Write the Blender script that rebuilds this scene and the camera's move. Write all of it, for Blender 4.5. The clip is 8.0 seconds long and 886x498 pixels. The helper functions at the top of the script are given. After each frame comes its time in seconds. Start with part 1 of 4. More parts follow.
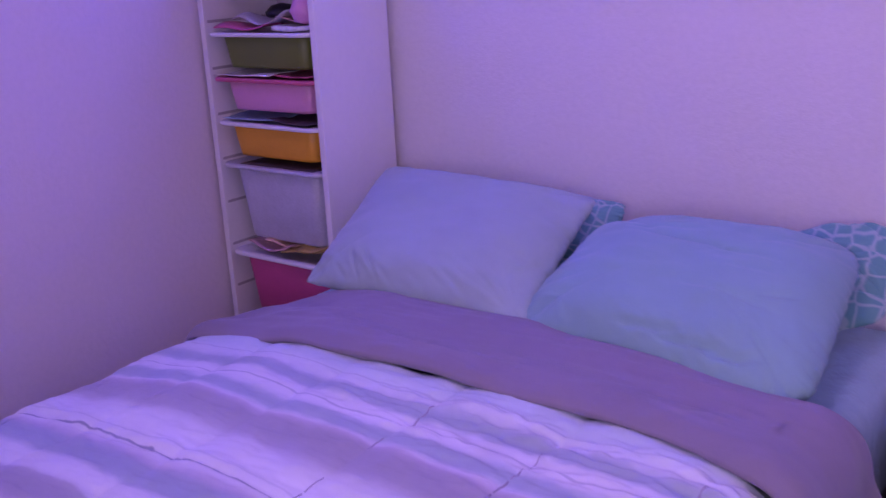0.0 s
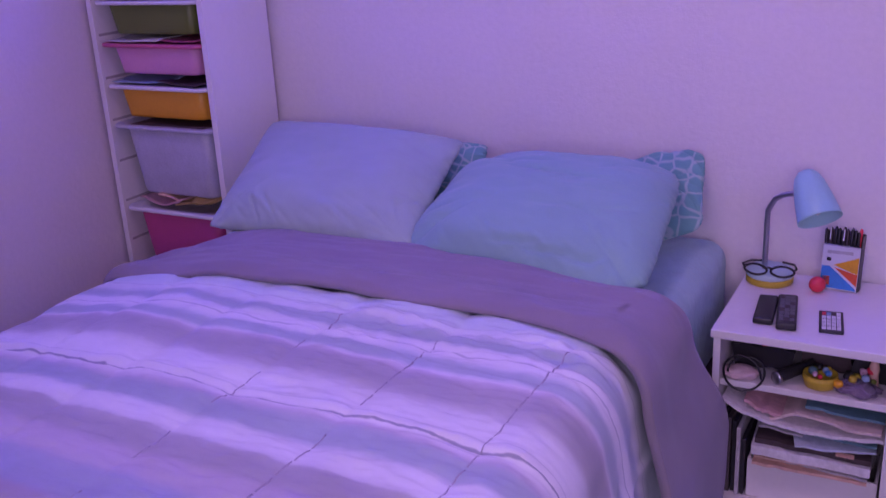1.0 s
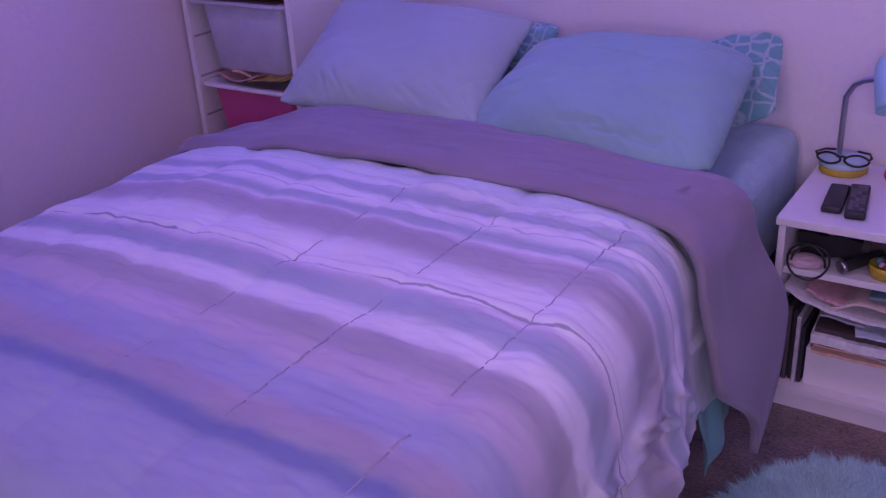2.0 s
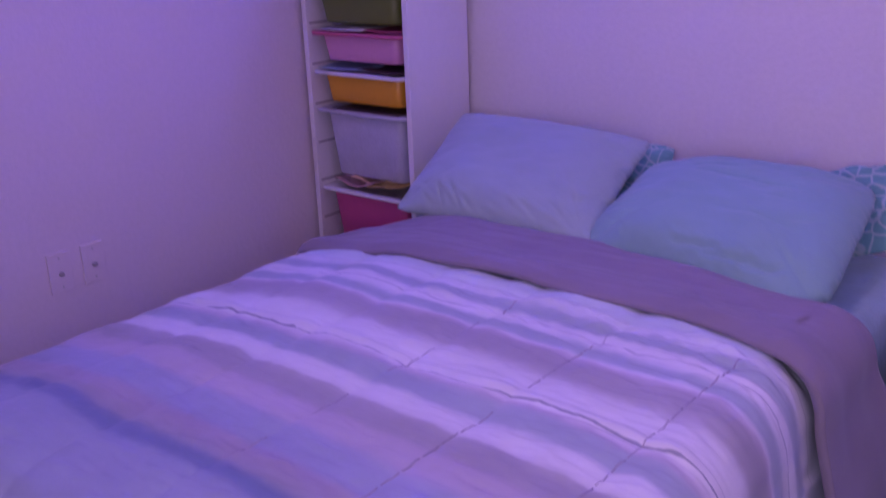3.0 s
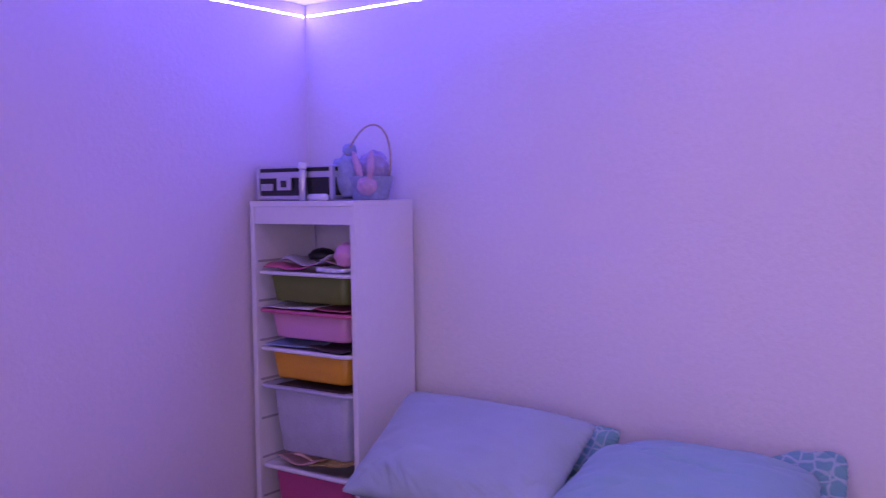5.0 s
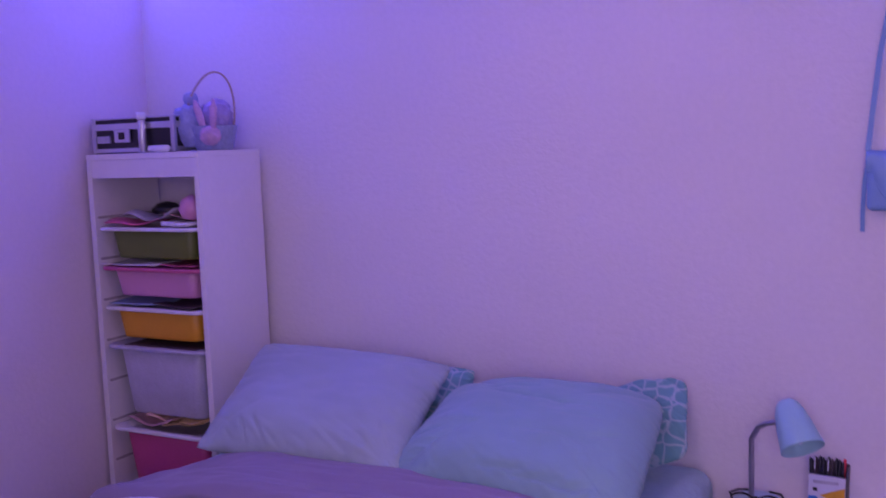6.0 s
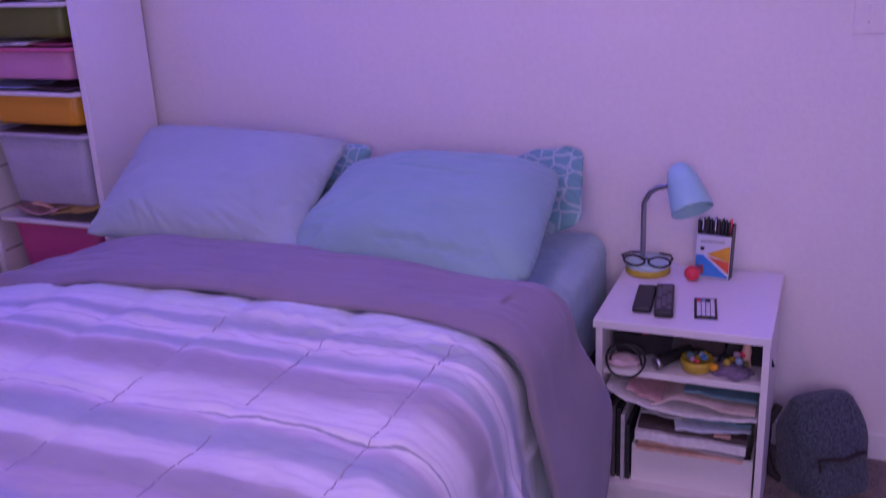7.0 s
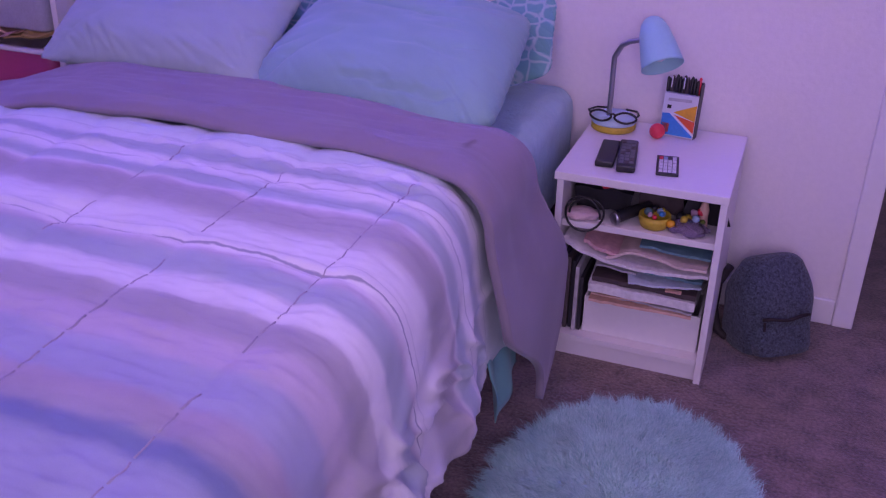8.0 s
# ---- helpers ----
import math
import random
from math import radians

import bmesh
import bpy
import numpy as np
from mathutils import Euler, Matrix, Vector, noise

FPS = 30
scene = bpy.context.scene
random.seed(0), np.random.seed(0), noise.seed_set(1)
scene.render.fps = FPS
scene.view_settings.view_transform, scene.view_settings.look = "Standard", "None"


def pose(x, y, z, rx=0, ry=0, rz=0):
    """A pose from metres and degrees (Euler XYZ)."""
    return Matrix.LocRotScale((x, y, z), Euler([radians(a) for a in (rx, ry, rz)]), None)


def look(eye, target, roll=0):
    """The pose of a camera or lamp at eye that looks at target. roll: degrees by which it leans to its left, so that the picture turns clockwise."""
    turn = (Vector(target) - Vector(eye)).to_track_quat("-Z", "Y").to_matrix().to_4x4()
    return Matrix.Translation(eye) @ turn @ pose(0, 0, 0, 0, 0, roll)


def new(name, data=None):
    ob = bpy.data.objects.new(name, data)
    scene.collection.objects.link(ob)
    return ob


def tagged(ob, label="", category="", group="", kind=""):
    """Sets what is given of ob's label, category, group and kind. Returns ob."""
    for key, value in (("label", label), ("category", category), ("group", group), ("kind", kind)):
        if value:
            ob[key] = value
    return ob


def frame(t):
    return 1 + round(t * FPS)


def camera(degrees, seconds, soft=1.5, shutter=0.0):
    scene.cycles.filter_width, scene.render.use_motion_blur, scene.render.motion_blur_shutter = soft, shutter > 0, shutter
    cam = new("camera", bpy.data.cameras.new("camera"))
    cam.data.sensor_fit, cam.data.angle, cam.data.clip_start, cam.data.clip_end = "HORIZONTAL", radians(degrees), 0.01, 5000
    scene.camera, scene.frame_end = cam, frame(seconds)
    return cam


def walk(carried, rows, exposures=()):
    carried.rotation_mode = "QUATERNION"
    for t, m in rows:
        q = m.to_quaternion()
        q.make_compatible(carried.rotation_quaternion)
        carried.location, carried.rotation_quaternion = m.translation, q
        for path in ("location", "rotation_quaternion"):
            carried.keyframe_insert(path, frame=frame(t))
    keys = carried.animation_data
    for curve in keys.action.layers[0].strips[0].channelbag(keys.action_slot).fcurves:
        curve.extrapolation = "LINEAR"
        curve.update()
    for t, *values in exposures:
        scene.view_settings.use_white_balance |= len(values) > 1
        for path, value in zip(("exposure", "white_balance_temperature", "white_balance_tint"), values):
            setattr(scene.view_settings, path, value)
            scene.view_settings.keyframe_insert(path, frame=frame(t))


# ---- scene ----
cam = camera(49.0, 8.0, soft=1.2, shutter=0.3)
PATH = [
    (0, (2.323, -2.153, 1.396), (1.138, -0.650, 0.820), -3.0),
    (0.3, (2.356, -2.302, 1.412), (1.290, -0.728, 0.808), -2.9),
    (0.5, (2.378, -2.400, 1.424), (1.371, -0.786, 0.809), -3.0),
    (1, (2.442, -2.476, 1.428), (1.518, -0.829, 0.769), -3.2),
    (1.2, (2.458, -2.480, 1.423), (1.519, -0.877, 0.683), -3.7),
    (2.3, (2.484, -2.494, 1.401), (1.410, -1.039, 0.546), -3.5),
    (2.5, (2.479, -2.506, 1.406), (1.356, -1.071, 0.582), -3.4),
    (3, (2.471, -2.524, 1.426), (1.246, -1.080, 0.783), -2.2),
    (3.2, (2.468, -2.522, 1.429), (1.208, -1.069, 0.904), -1.9),
    (3.5, (2.464, -2.519, 1.433), (1.174, -1.026, 1.106), -1.2),
    (3.7, (2.456, -2.529, 1.444), (1.151, -1.030, 1.229), -1.0),
    (4, (2.445, -2.542, 1.461), (1.127, -1.045, 1.312), -0.8),
    (4.2, (2.450, -2.552, 1.466), (1.138, -1.047, 1.354), -0.5),
    (5.3, (2.447, -2.554, 1.481), (1.368, -0.875, 1.350), -0.8),
    (5.5, (2.444, -2.555, 1.472), (1.433, -0.835, 1.339), -0.8),
    (6, (2.463, -2.530, 1.452), (1.536, -0.772, 1.232), -2.1),
    (6.2, (2.467, -2.516, 1.444), (1.604, -0.744, 1.145), -2.6),
    (6.5, (2.474, -2.496, 1.432), (1.710, -0.711, 0.954), -2.2),
    (6.8, (2.468, -2.487, 1.419), (1.739, -0.721, 0.837), -2.3),
    (7, (2.465, -2.482, 1.410), (1.737, -0.738, 0.755), -2.7),
    (7.2, (2.464, -2.476, 1.396), (1.763, -0.773, 0.623), -1.5),
    (7.5, (2.462, -2.468, 1.374), (1.810, -0.783, 0.514), -1.7),
    (8, (2.471, -2.485, 1.363), (1.848, -0.817, 0.451), 1.0),
]
EXPOSURES = [(0, 0.05), (0.5, 0.05), (1, 0.0), (2.5, -0.17), (3, -0.17), (3.5, 0.0), (4, 0.03), (5.5, -0.20), (6, -0.27), (6.5, -0.17), (7, -0.05), (8, 0.10)]
walk(cam, [(t, look(eye, target, roll)) for t, eye, target, roll in PATH], EXPOSURES)

# ---- light ----
ROOM_X, ROOM_Y, CEIL, WALL = 3.60, -3.60, 2.14, 0.11
LED_VIOLET = (0.10, 0.08, 1.0)
world = bpy.data.worlds.new("world")
world.use_nodes = True
world.node_tree.nodes["Background"].inputs[0].default_value = (0.55, 0.5, 0.75, 1)
world.node_tree.nodes["Background"].inputs[1].default_value = 0.05
scene.world = world


def area_lamp(name, m, sx, sy, watts, colour):
    data = bpy.data.lights.new(name, "AREA")
    data.shape, data.size, data.size_y, data.energy, data.color = "RECTANGLE", sx, sy, watts, colour
    ob = new(name, data)
    ob.matrix_world = m
    return ob


# daylight in the opening of the window behind the camera, out of view
WIN = (2.05, 3.45, 1.10, 2.06)
area_lamp("window_light", look((2.75, ROOM_Y - 0.05, 1.58), (2.75, 0.0, 1.1)), 1.35, 0.92, 29.5, (0.745, 0.557, 1.0))


# ---- materials ----
def node(nt, kind, **inputs):
    n = nt.nodes.new(kind)
    for key, value in inputs.items():
        n.inputs[key.replace("_", " ")].default_value = value
    return n


def rgba(c):
    return (c[0], c[1], c[2], 1.0)


def surface(name, col, rough=0.6, metal=0.0, var=0.14, scale=5.0, grain=160.0, bump=0.15, sheen=0.0, dist=0.004):
    """A painted, moulded or woven surface with broad unevenness and a fine grain."""
    m = bpy.data.materials.new(name)
    m.use_nodes = True
    nt = m.node_tree
    bsdf = nt.nodes["Principled BSDF"]
    co = nt.nodes.new("ShaderNodeTexCoord")
    big = node(nt, "ShaderNodeTexNoise", Scale=scale, Detail=4.0, Roughness=0.6)
    fine = node(nt, "ShaderNodeTexNoise", Scale=grain, Detail=3.0, Roughness=0.6)
    nt.links.new(co.outputs["Object"], big.inputs["Vector"])
    nt.links.new(co.outputs["Object"], fine.inputs["Vector"])
    both = nt.nodes.new("ShaderNodeMath")
    both.operation = "ADD"
    nt.links.new(big.outputs[0], both.inputs[0])
    nt.links.new(fine.outputs[0], both.inputs[1])
    span = node(nt, "ShaderNodeMapRange")
    span.inputs["From Min"].default_value, span.inputs["From Max"].default_value = 0.6, 1.4
    span.inputs["To Min"].default_value, span.inputs["To Max"].default_value = 1 - var, 1 + var * 0.6
    nt.links.new(both.outputs[0], span.inputs["Value"])
    tone = nt.nodes.new("ShaderNodeVectorMath")
    tone.operation = "SCALE"
    tone.inputs[0].default_value = col[:3]
    nt.links.new(span.outputs[0], tone.inputs["Scale"])
    nt.links.new(tone.outputs[0], bsdf.inputs["Base Color"])
    bsdf.inputs["Roughness"].default_value, bsdf.inputs["Metallic"].default_value = rough, metal
    bsdf.inputs["Sheen Weight"].default_value = sheen
    if bump:
        b = node(nt, "ShaderNodeBump", Strength=bump, Distance=dist)
        nt.links.new(fine.outputs[0], b.inputs["Height"])
        nt.links.new(b.outputs[0], bsdf.inputs["Normal"])
    return m


def glowing(name, colour, strength):
    m = bpy.data.materials.new(name)
    m.use_nodes = True
    bsdf = m.node_tree.nodes["Principled BSDF"]
    bsdf.inputs["Base Color"].default_value = (0.9, 0.9, 0.9, 1)
    bsdf.inputs["Emission Color"].default_value = rgba(colour)
    bsdf.inputs["Emission Strength"].default_value = strength
    return m


def clear_plastic(name, colour, rough=0.12, through_it=0.8):
    m = bpy.data.materials.new(name)
    m.use_nodes = True
    bsdf = m.node_tree.nodes["Principled BSDF"]
    bsdf.inputs["Base Color"].default_value = rgba(colour)
    bsdf.inputs["Roughness"].default_value = rough
    bsdf.inputs["Transmission Weight"].default_value = through_it
    bsdf.inputs["IOR"].default_value = 1.2
    return m


def banded(name, stops, axis, low, high, wobble=0.02, var=0.1, lines=()):
    """Woven cloth printed with watercolour bands across one axis."""
    m = surface(name, (1, 1, 1), rough=0.85, var=var, scale=9, grain=700, bump=0.12, sheen=0.15, dist=0.0015)
    nt = m.node_tree
    bsdf = nt.nodes["Principled BSDF"]
    tone = bsdf.inputs["Base Color"].links[0].from_node
    co = nt.nodes.new("ShaderNodeTexCoord")
    sep = nt.nodes.new("ShaderNodeSeparateXYZ")
    nt.links.new(co.outputs["Object"], sep.inputs[0])
    stretch = nt.nodes.new("ShaderNodeMapping")
    stretch.inputs["Scale"].default_value = (2.0, 4.5, 3)
    nt.links.new(co.outputs["Object"], stretch.inputs[0])
    wob = node(nt, "ShaderNodeTexNoise", Scale=1.6, Detail=5.0, Roughness=0.62)
    nt.links.new(stretch.outputs[0], wob.inputs["Vector"])
    shift = node(nt, "ShaderNodeMapRange")
    shift.inputs["From Min"].default_value, shift.inputs["From Max"].default_value = 0.25, 0.75
    shift.inputs["To Min"].default_value, shift.inputs["To Max"].default_value = -wobble, wobble
    nt.links.new(wob.outputs[0], shift.inputs["Value"])
    add = nt.nodes.new("ShaderNodeMath")
    nt.links.new(sep.outputs[axis], add.inputs[0])
    nt.links.new(shift.outputs[0], add.inputs[1])
    unit = node(nt, "ShaderNodeMapRange")
    unit.inputs["From Min"].default_value, unit.inputs["From Max"].default_value = low, high
    nt.links.new(add.outputs[0], unit.inputs["Value"])
    ramp = nt.nodes.new("ShaderNodeValToRGB")
    ramp.color_ramp.interpolation = "B_SPLINE"
    elements = ramp.color_ramp.elements
    while len(elements) < len(stops):
        elements.new(0.5)
    for e, (at, c) in zip(elements, stops):
        e.position, e.color = (at - low) / (high - low), rgba(c)
    nt.links.new(unit.outputs[0], ramp.inputs[0])
    last = ramp.outputs[0]
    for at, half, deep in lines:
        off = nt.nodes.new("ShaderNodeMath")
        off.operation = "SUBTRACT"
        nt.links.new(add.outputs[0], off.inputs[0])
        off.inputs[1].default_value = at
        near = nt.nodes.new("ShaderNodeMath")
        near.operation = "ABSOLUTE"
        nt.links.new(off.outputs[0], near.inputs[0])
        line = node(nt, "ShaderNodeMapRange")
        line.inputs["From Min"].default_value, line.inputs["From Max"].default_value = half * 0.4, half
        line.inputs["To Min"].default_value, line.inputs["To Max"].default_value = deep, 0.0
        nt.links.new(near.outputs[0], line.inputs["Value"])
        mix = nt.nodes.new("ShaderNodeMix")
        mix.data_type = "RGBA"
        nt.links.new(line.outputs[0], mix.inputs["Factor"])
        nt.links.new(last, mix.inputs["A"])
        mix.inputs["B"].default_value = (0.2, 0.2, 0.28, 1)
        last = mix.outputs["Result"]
    streak_map = nt.nodes.new("ShaderNodeMapping")
    streak_map.inputs["Scale"].default_value = (3.0, 6.0, 4.0)
    nt.links.new(co.outputs["Object"], streak_map.inputs[0])
    streak = node(nt, "ShaderNodeTexNoise", Scale=1.0, Detail=6.0, Roughness=0.65)
    nt.links.new(streak_map.outputs[0], streak.inputs["Vector"])
    depth = node(nt, "ShaderNodeMapRange")
    depth.inputs["From Min"].default_value, depth.inputs["From Max"].default_value = 0.3, 0.7
    depth.inputs["To Min"].default_value, depth.inputs["To Max"].default_value = 0.90, 1.06
    nt.links.new(streak.outputs[0], depth.inputs["Value"])
    wash = nt.nodes.new("ShaderNodeVectorMath")
    wash.operation = "SCALE"
    nt.links.new(last, wash.inputs[0])
    nt.links.new(depth.outputs[0], wash.inputs["Scale"])
    nt.links.new(wash.outputs[0], tone.inputs[0])
    return m


def lattice(name, ground, line):
    """Cotton printed with pale wavy lines on a teal ground."""
    m = surface(name, ground, rough=0.85, var=0.12, scale=8, grain=600, bump=0.12, sheen=0.15, dist=0.0015)
    nt = m.node_tree
    tone = nt.nodes["Principled BSDF"].inputs["Base Color"].links[0].from_node
    co = nt.nodes.new("ShaderNodeTexCoord")
    bend = node(nt, "ShaderNodeTexNoise", Scale=9.0, Detail=2.0)
    nt.links.new(co.outputs["Object"], bend.inputs["Vector"])
    push = nt.nodes.new("ShaderNodeVectorMath")
    push.operation = "MULTIPLY_ADD"
    nt.links.new(bend.outputs["Color"], push.inputs[0])
    push.inputs[1].default_value = (0.06, 0.06, 0.06)
    nt.links.new(co.outputs["Object"], push.inputs[2])
    wave = node(nt, "ShaderNodeTexVoronoi", Scale=25.0, Randomness=0.35)
    wave.feature = "DISTANCE_TO_EDGE"
    nt.links.new(push.outputs[0], wave.inputs["Vector"])
    cut = nt.nodes.new("ShaderNodeValToRGB")
    cut.color_ramp.elements[0].position, cut.color_ramp.elements[0].color = 0.035, rgba(line)
    cut.color_ramp.elements[1].position, cut.color_ramp.elements[1].color = 0.10, rgba(ground)
    nt.links.new(wave.outputs["Distance"], cut.inputs[0])
    nt.links.new(cut.outputs[0], tone.inputs[0])
    return m


M_WALL = surface("wall_paint", (0.80, 0.755, 0.75), rough=0.75, var=0.055, scale=1.5, grain=62, bump=0.55, dist=0.0025)
# the wall paint again, tinted lilac to carry the dim side wall's shade
M_WALL_SHADED = surface("shaded_wall_paint", (0.78, 0.685, 0.72), rough=0.75, var=0.055, scale=1.5, grain=62, bump=0.55, dist=0.0025)
M_CEIL = surface("ceiling_paint", (0.82, 0.81, 0.80), rough=0.85, var=0.03, scale=1.5, grain=60, bump=0.2, dist=0.003)
M_TRIM = surface("gloss_trim", (0.80, 0.78, 0.77), rough=0.4, var=0.04, scale=3, grain=50, bump=0.03)
M_CARPET = surface("carpet_pile", (0.228, 0.158, 0.134), rough=0.95, var=0.85, scale=13, grain=120, bump=0.9, sheen=0.3, dist=0.006)
M_WHITE = surface("white_foil_board", (0.78, 0.75, 0.74), rough=0.42, var=0.04, scale=4, grain=60, bump=0.02)
M_GREY = surface("plain_grey", (0.55, 0.51, 0.50), rough=0.5, var=0.08, scale=6, grain=80, bump=0.03)
M_GROOVE = surface("groove", (0.42, 0.38, 0.38), rough=0.7)
M_SHEET = surface("fitted_sheet_blue", (0.35, 0.52, 0.52), rough=0.85, var=0.12, scale=6, grain=22, bump=0.5, sheen=0.15, dist=0.02)
M_TEAL = surface("teal_cotton", (0.15, 0.36, 0.34), rough=0.85, var=0.2, scale=9, grain=500, bump=0.12, sheen=0.15, dist=0.0015)
M_PILLOW = surface("pale_blue_cotton", (0.36, 0.455, 0.43), rough=0.88, var=0.10, scale=7, grain=500, bump=0.14, sheen=0.15, dist=0.0015)
M_PILLOW2 = surface("aqua_blue_cotton", (0.26, 0.43, 0.41), rough=0.88, var=0.10, scale=7, grain=500, bump=0.14, sheen=0.15, dist=0.0015)
M_LATTICE = lattice("printed_cotton", (0.16, 0.37, 0.36), (0.38, 0.51, 0.51))
M_MAUVE = surface("mauve_grey_cotton", (0.26, 0.215, 0.26), rough=0.9, var=0.12, scale=8, grain=500, bump=0.14, sheen=0.2, dist=0.0015)
WHITE_B, BLUE_G, TAUPE, DEEP, SKY, ROSE, ROSE_T = (0.77, 0.75, 0.76), (0.38, 0.43, 0.49), (0.40, 0.37, 0.40), (0.19, 0.23, 0.39), (0.37, 0.39, 0.52), (0.53, 0.46, 0.53), (0.42, 0.34, 0.43)
M_DUVET = banded("striped_cotton", [
    (-2.60, SKY), (-1.86, SKY), (-1.812, SKY), (-1.798, DEEP), (-1.772, DEEP), (-1.758, TAUPE), (-1.71, ROSE_T), (-1.695, SKY),
    (-1.63, SKY), (-1.612, ROSE), (-1.562, ROSE), (-1.548, TAUPE), (-1.497, TAUPE), (-1.487, WHITE_B), (-1.438, WHITE_B), (-1.428, BLUE_G),
    (-1.380, BLUE_G), (-1.366, ROSE), (-1.350, WHITE_B), (-1.255, WHITE_B), (-1.225, TAUPE), (-1.165, TAUPE), (-1.150, ROSE), (-1.142, WHITE_B), (-1.132, BLUE_G),
    (-1.098, BLUE_G), (-1.085, WHITE_B), (-1.040, WHITE_B), (-1.030, BLUE_G), (-0.998, BLUE_G), (-0.975, WHITE_B), (-0.925, (0.52, 0.60, 0.62))],
    # the long crease at -1.340 also gets its dark line painted into the colour
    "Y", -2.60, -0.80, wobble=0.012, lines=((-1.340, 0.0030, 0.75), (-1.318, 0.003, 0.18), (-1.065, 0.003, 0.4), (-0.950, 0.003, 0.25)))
M_BLACK = surface("black_plastic", (0.018, 0.018, 0.02), rough=0.4, var=0.2, bump=0.05)
M_DARKMETAL = surface("dark_steel", (0.05, 0.05, 0.055), rough=0.45, metal=0.8, var=0.2)
M_CHROME = surface("chrome", (0.45, 0.45, 0.47), rough=0.32, metal=1.0, var=0.06, bump=0.02)
M_ALU = surface("aluminium", (0.66, 0.66, 0.68), rough=0.35, metal=0.9, var=0.08, bump=0.03)
M_GREEN = surface("olive_green_plastic", (0.12, 0.16, 0.02), rough=0.45, var=0.08, bump=0.04)
M_PINK = surface("pale_pink_plastic", (0.66, 0.30, 0.46), rough=0.4, var=0.08, bump=0.04)
M_ROSERIM = surface("rose_plastic", (0.60, 0.12, 0.24), rough=0.4, var=0.08, bump=0.04)
M_YELLOW = surface("orange_yellow_plastic", (0.72, 0.34, 0.015), rough=0.42, var=0.08, bump=0.04)
M_MILK = surface("milky_white_plastic", (0.50, 0.50, 0.58), rough=0.4, var=0.16, scale=22, bump=0.04)
M_HOTPINK = surface("deep_pink_plastic", (0.54, 0.07, 0.22), rough=0.4, var=0.1, bump=0.04)
M_LID = surface("white_lid_plastic", (0.78, 0.77, 0.78), rough=0.35, var=0.04, bump=0.03)
M_LEMON = surface("lemon_plastic", (0.54, 0.40, 0.04), rough=0.5, var=0.2, scale=40, bump=0.05)
M_PALEAQUA = surface("pale_aqua_enamel", (0.45, 0.62, 0.66), rough=0.35, var=0.06, bump=0.02)
M_AQUA = surface("aqua_enamel", (0.34, 0.60, 0.62), rough=0.35, var=0.05, bump=0.02)
M_RED = surface("red_rubber", (0.74, 0.045, 0.085), rough=0.5, var=0.08, bump=0.05)
M_PAPER = surface("paper", (0.72, 0.68, 0.66), rough=0.8, var=0.08, scale=12, grain=120, bump=0.04)
M_PAPERS = [surface("printed_paper_" + n, c, rough=0.55, var=0.25, scale=30, grain=90, bump=0.03) for n, c in (
    ("grey", (0.5, 0.48, 0.5)), ("rose", (0.6, 0.36, 0.38)), ("peach", (0.78, 0.5, 0.38)), ("blue", (0.3, 0.42, 0.58)), ("white", (0.76, 0.74, 0.74)), ("dark", (0.07, 0.05, 0.05)), ("teal", (0.13, 0.25, 0.29)), ("pale_blue", (0.55, 0.62, 0.70)), ("black", (0.03, 0.03, 0.035)), ("brown", (0.10, 0.085, 0.08)))]
M_CREAM = surface("cream_paper", (0.68, 0.55, 0.50), rough=0.6, var=0.2, scale=22, grain=90, bump=0.03)
M_FILM_LILAC = clear_plastic("lilac_film", (0.62, 0.50, 0.72), 0.2, 0.75)
M_CARD_W = surface("white_card", (0.72, 0.72, 0.76), rough=0.45, var=0.05)
M_CARD_B = surface("blue_card", (0.05, 0.25, 0.62), rough=0.45, var=0.15, scale=30)
M_CARD_Y = surface("yellow_card", (0.75, 0.38, 0.02), rough=0.45, var=0.2, scale=30)
M_CARD_R = surface("orange_card", (0.70, 0.10, 0.03), rough=0.45, var=0.2, scale=30)
M_BLUSH = surface("blush_cloth", (0.62, 0.46, 0.48), rough=0.8, var=0.15, scale=30, grain=200, bump=0.1)
M_KRAFT = surface("kraft_card", (0.36, 0.25, 0.08), rough=0.8, var=0.15, bump=0.05)
M_PACK = surface("heather_fabric", (0.078, 0.096, 0.116), rough=0.95, var=1.0, scale=120, grain=230, bump=0.6, sheen=0.2, dist=0.003)
M_PACKDARK = surface("dark_webbing", (0.03, 0.022, 0.022), rough=0.8, var=0.2, bump=0.2)
M_FUR = surface("aqua_fur", (0.36, 0.66, 0.62), rough=0.9, var=0.25, scale=14, grain=200, bump=0.0, sheen=0.4)
M_BAGBLUE = surface("sky_blue_leather", (0.22, 0.38, 0.62), rough=0.5, var=0.08, scale=9, grain=300, bump=0.12, dist=0.001)
FUR_NODES = M_FUR.node_tree
fur_tone = FUR_NODES.nodes["Principled BSDF"].inputs["Base Color"].links[0].from_node
strand = FUR_NODES.nodes.new("ShaderNodeNewGeometry")
strand_ramp = FUR_NODES.nodes.new("ShaderNodeValToRGB")
strand_ramp.color_ramp.elements[0].color, strand_ramp.color_ramp.elements[1].color = (0.28, 0.56, 0.48, 1), (0.60, 0.84, 0.75, 1)
FUR_NODES.links.new(strand.outputs["Random Per Island"], strand_ramp.inputs[0])
FUR_NODES.links.new(strand_ramp.outputs[0], fur_tone.inputs[0])
M_PLASTICWHITE = surface("switch_plastic", (0.74, 0.71, 0.70), rough=0.35, var=0.03, bump=0.01)
M_LED = glowing("led_chip", LED_VIOLET, 495.0)
M_DOME = glowing("lit_dome_glass", (0.95, 0.50, 1.0), 20.5)
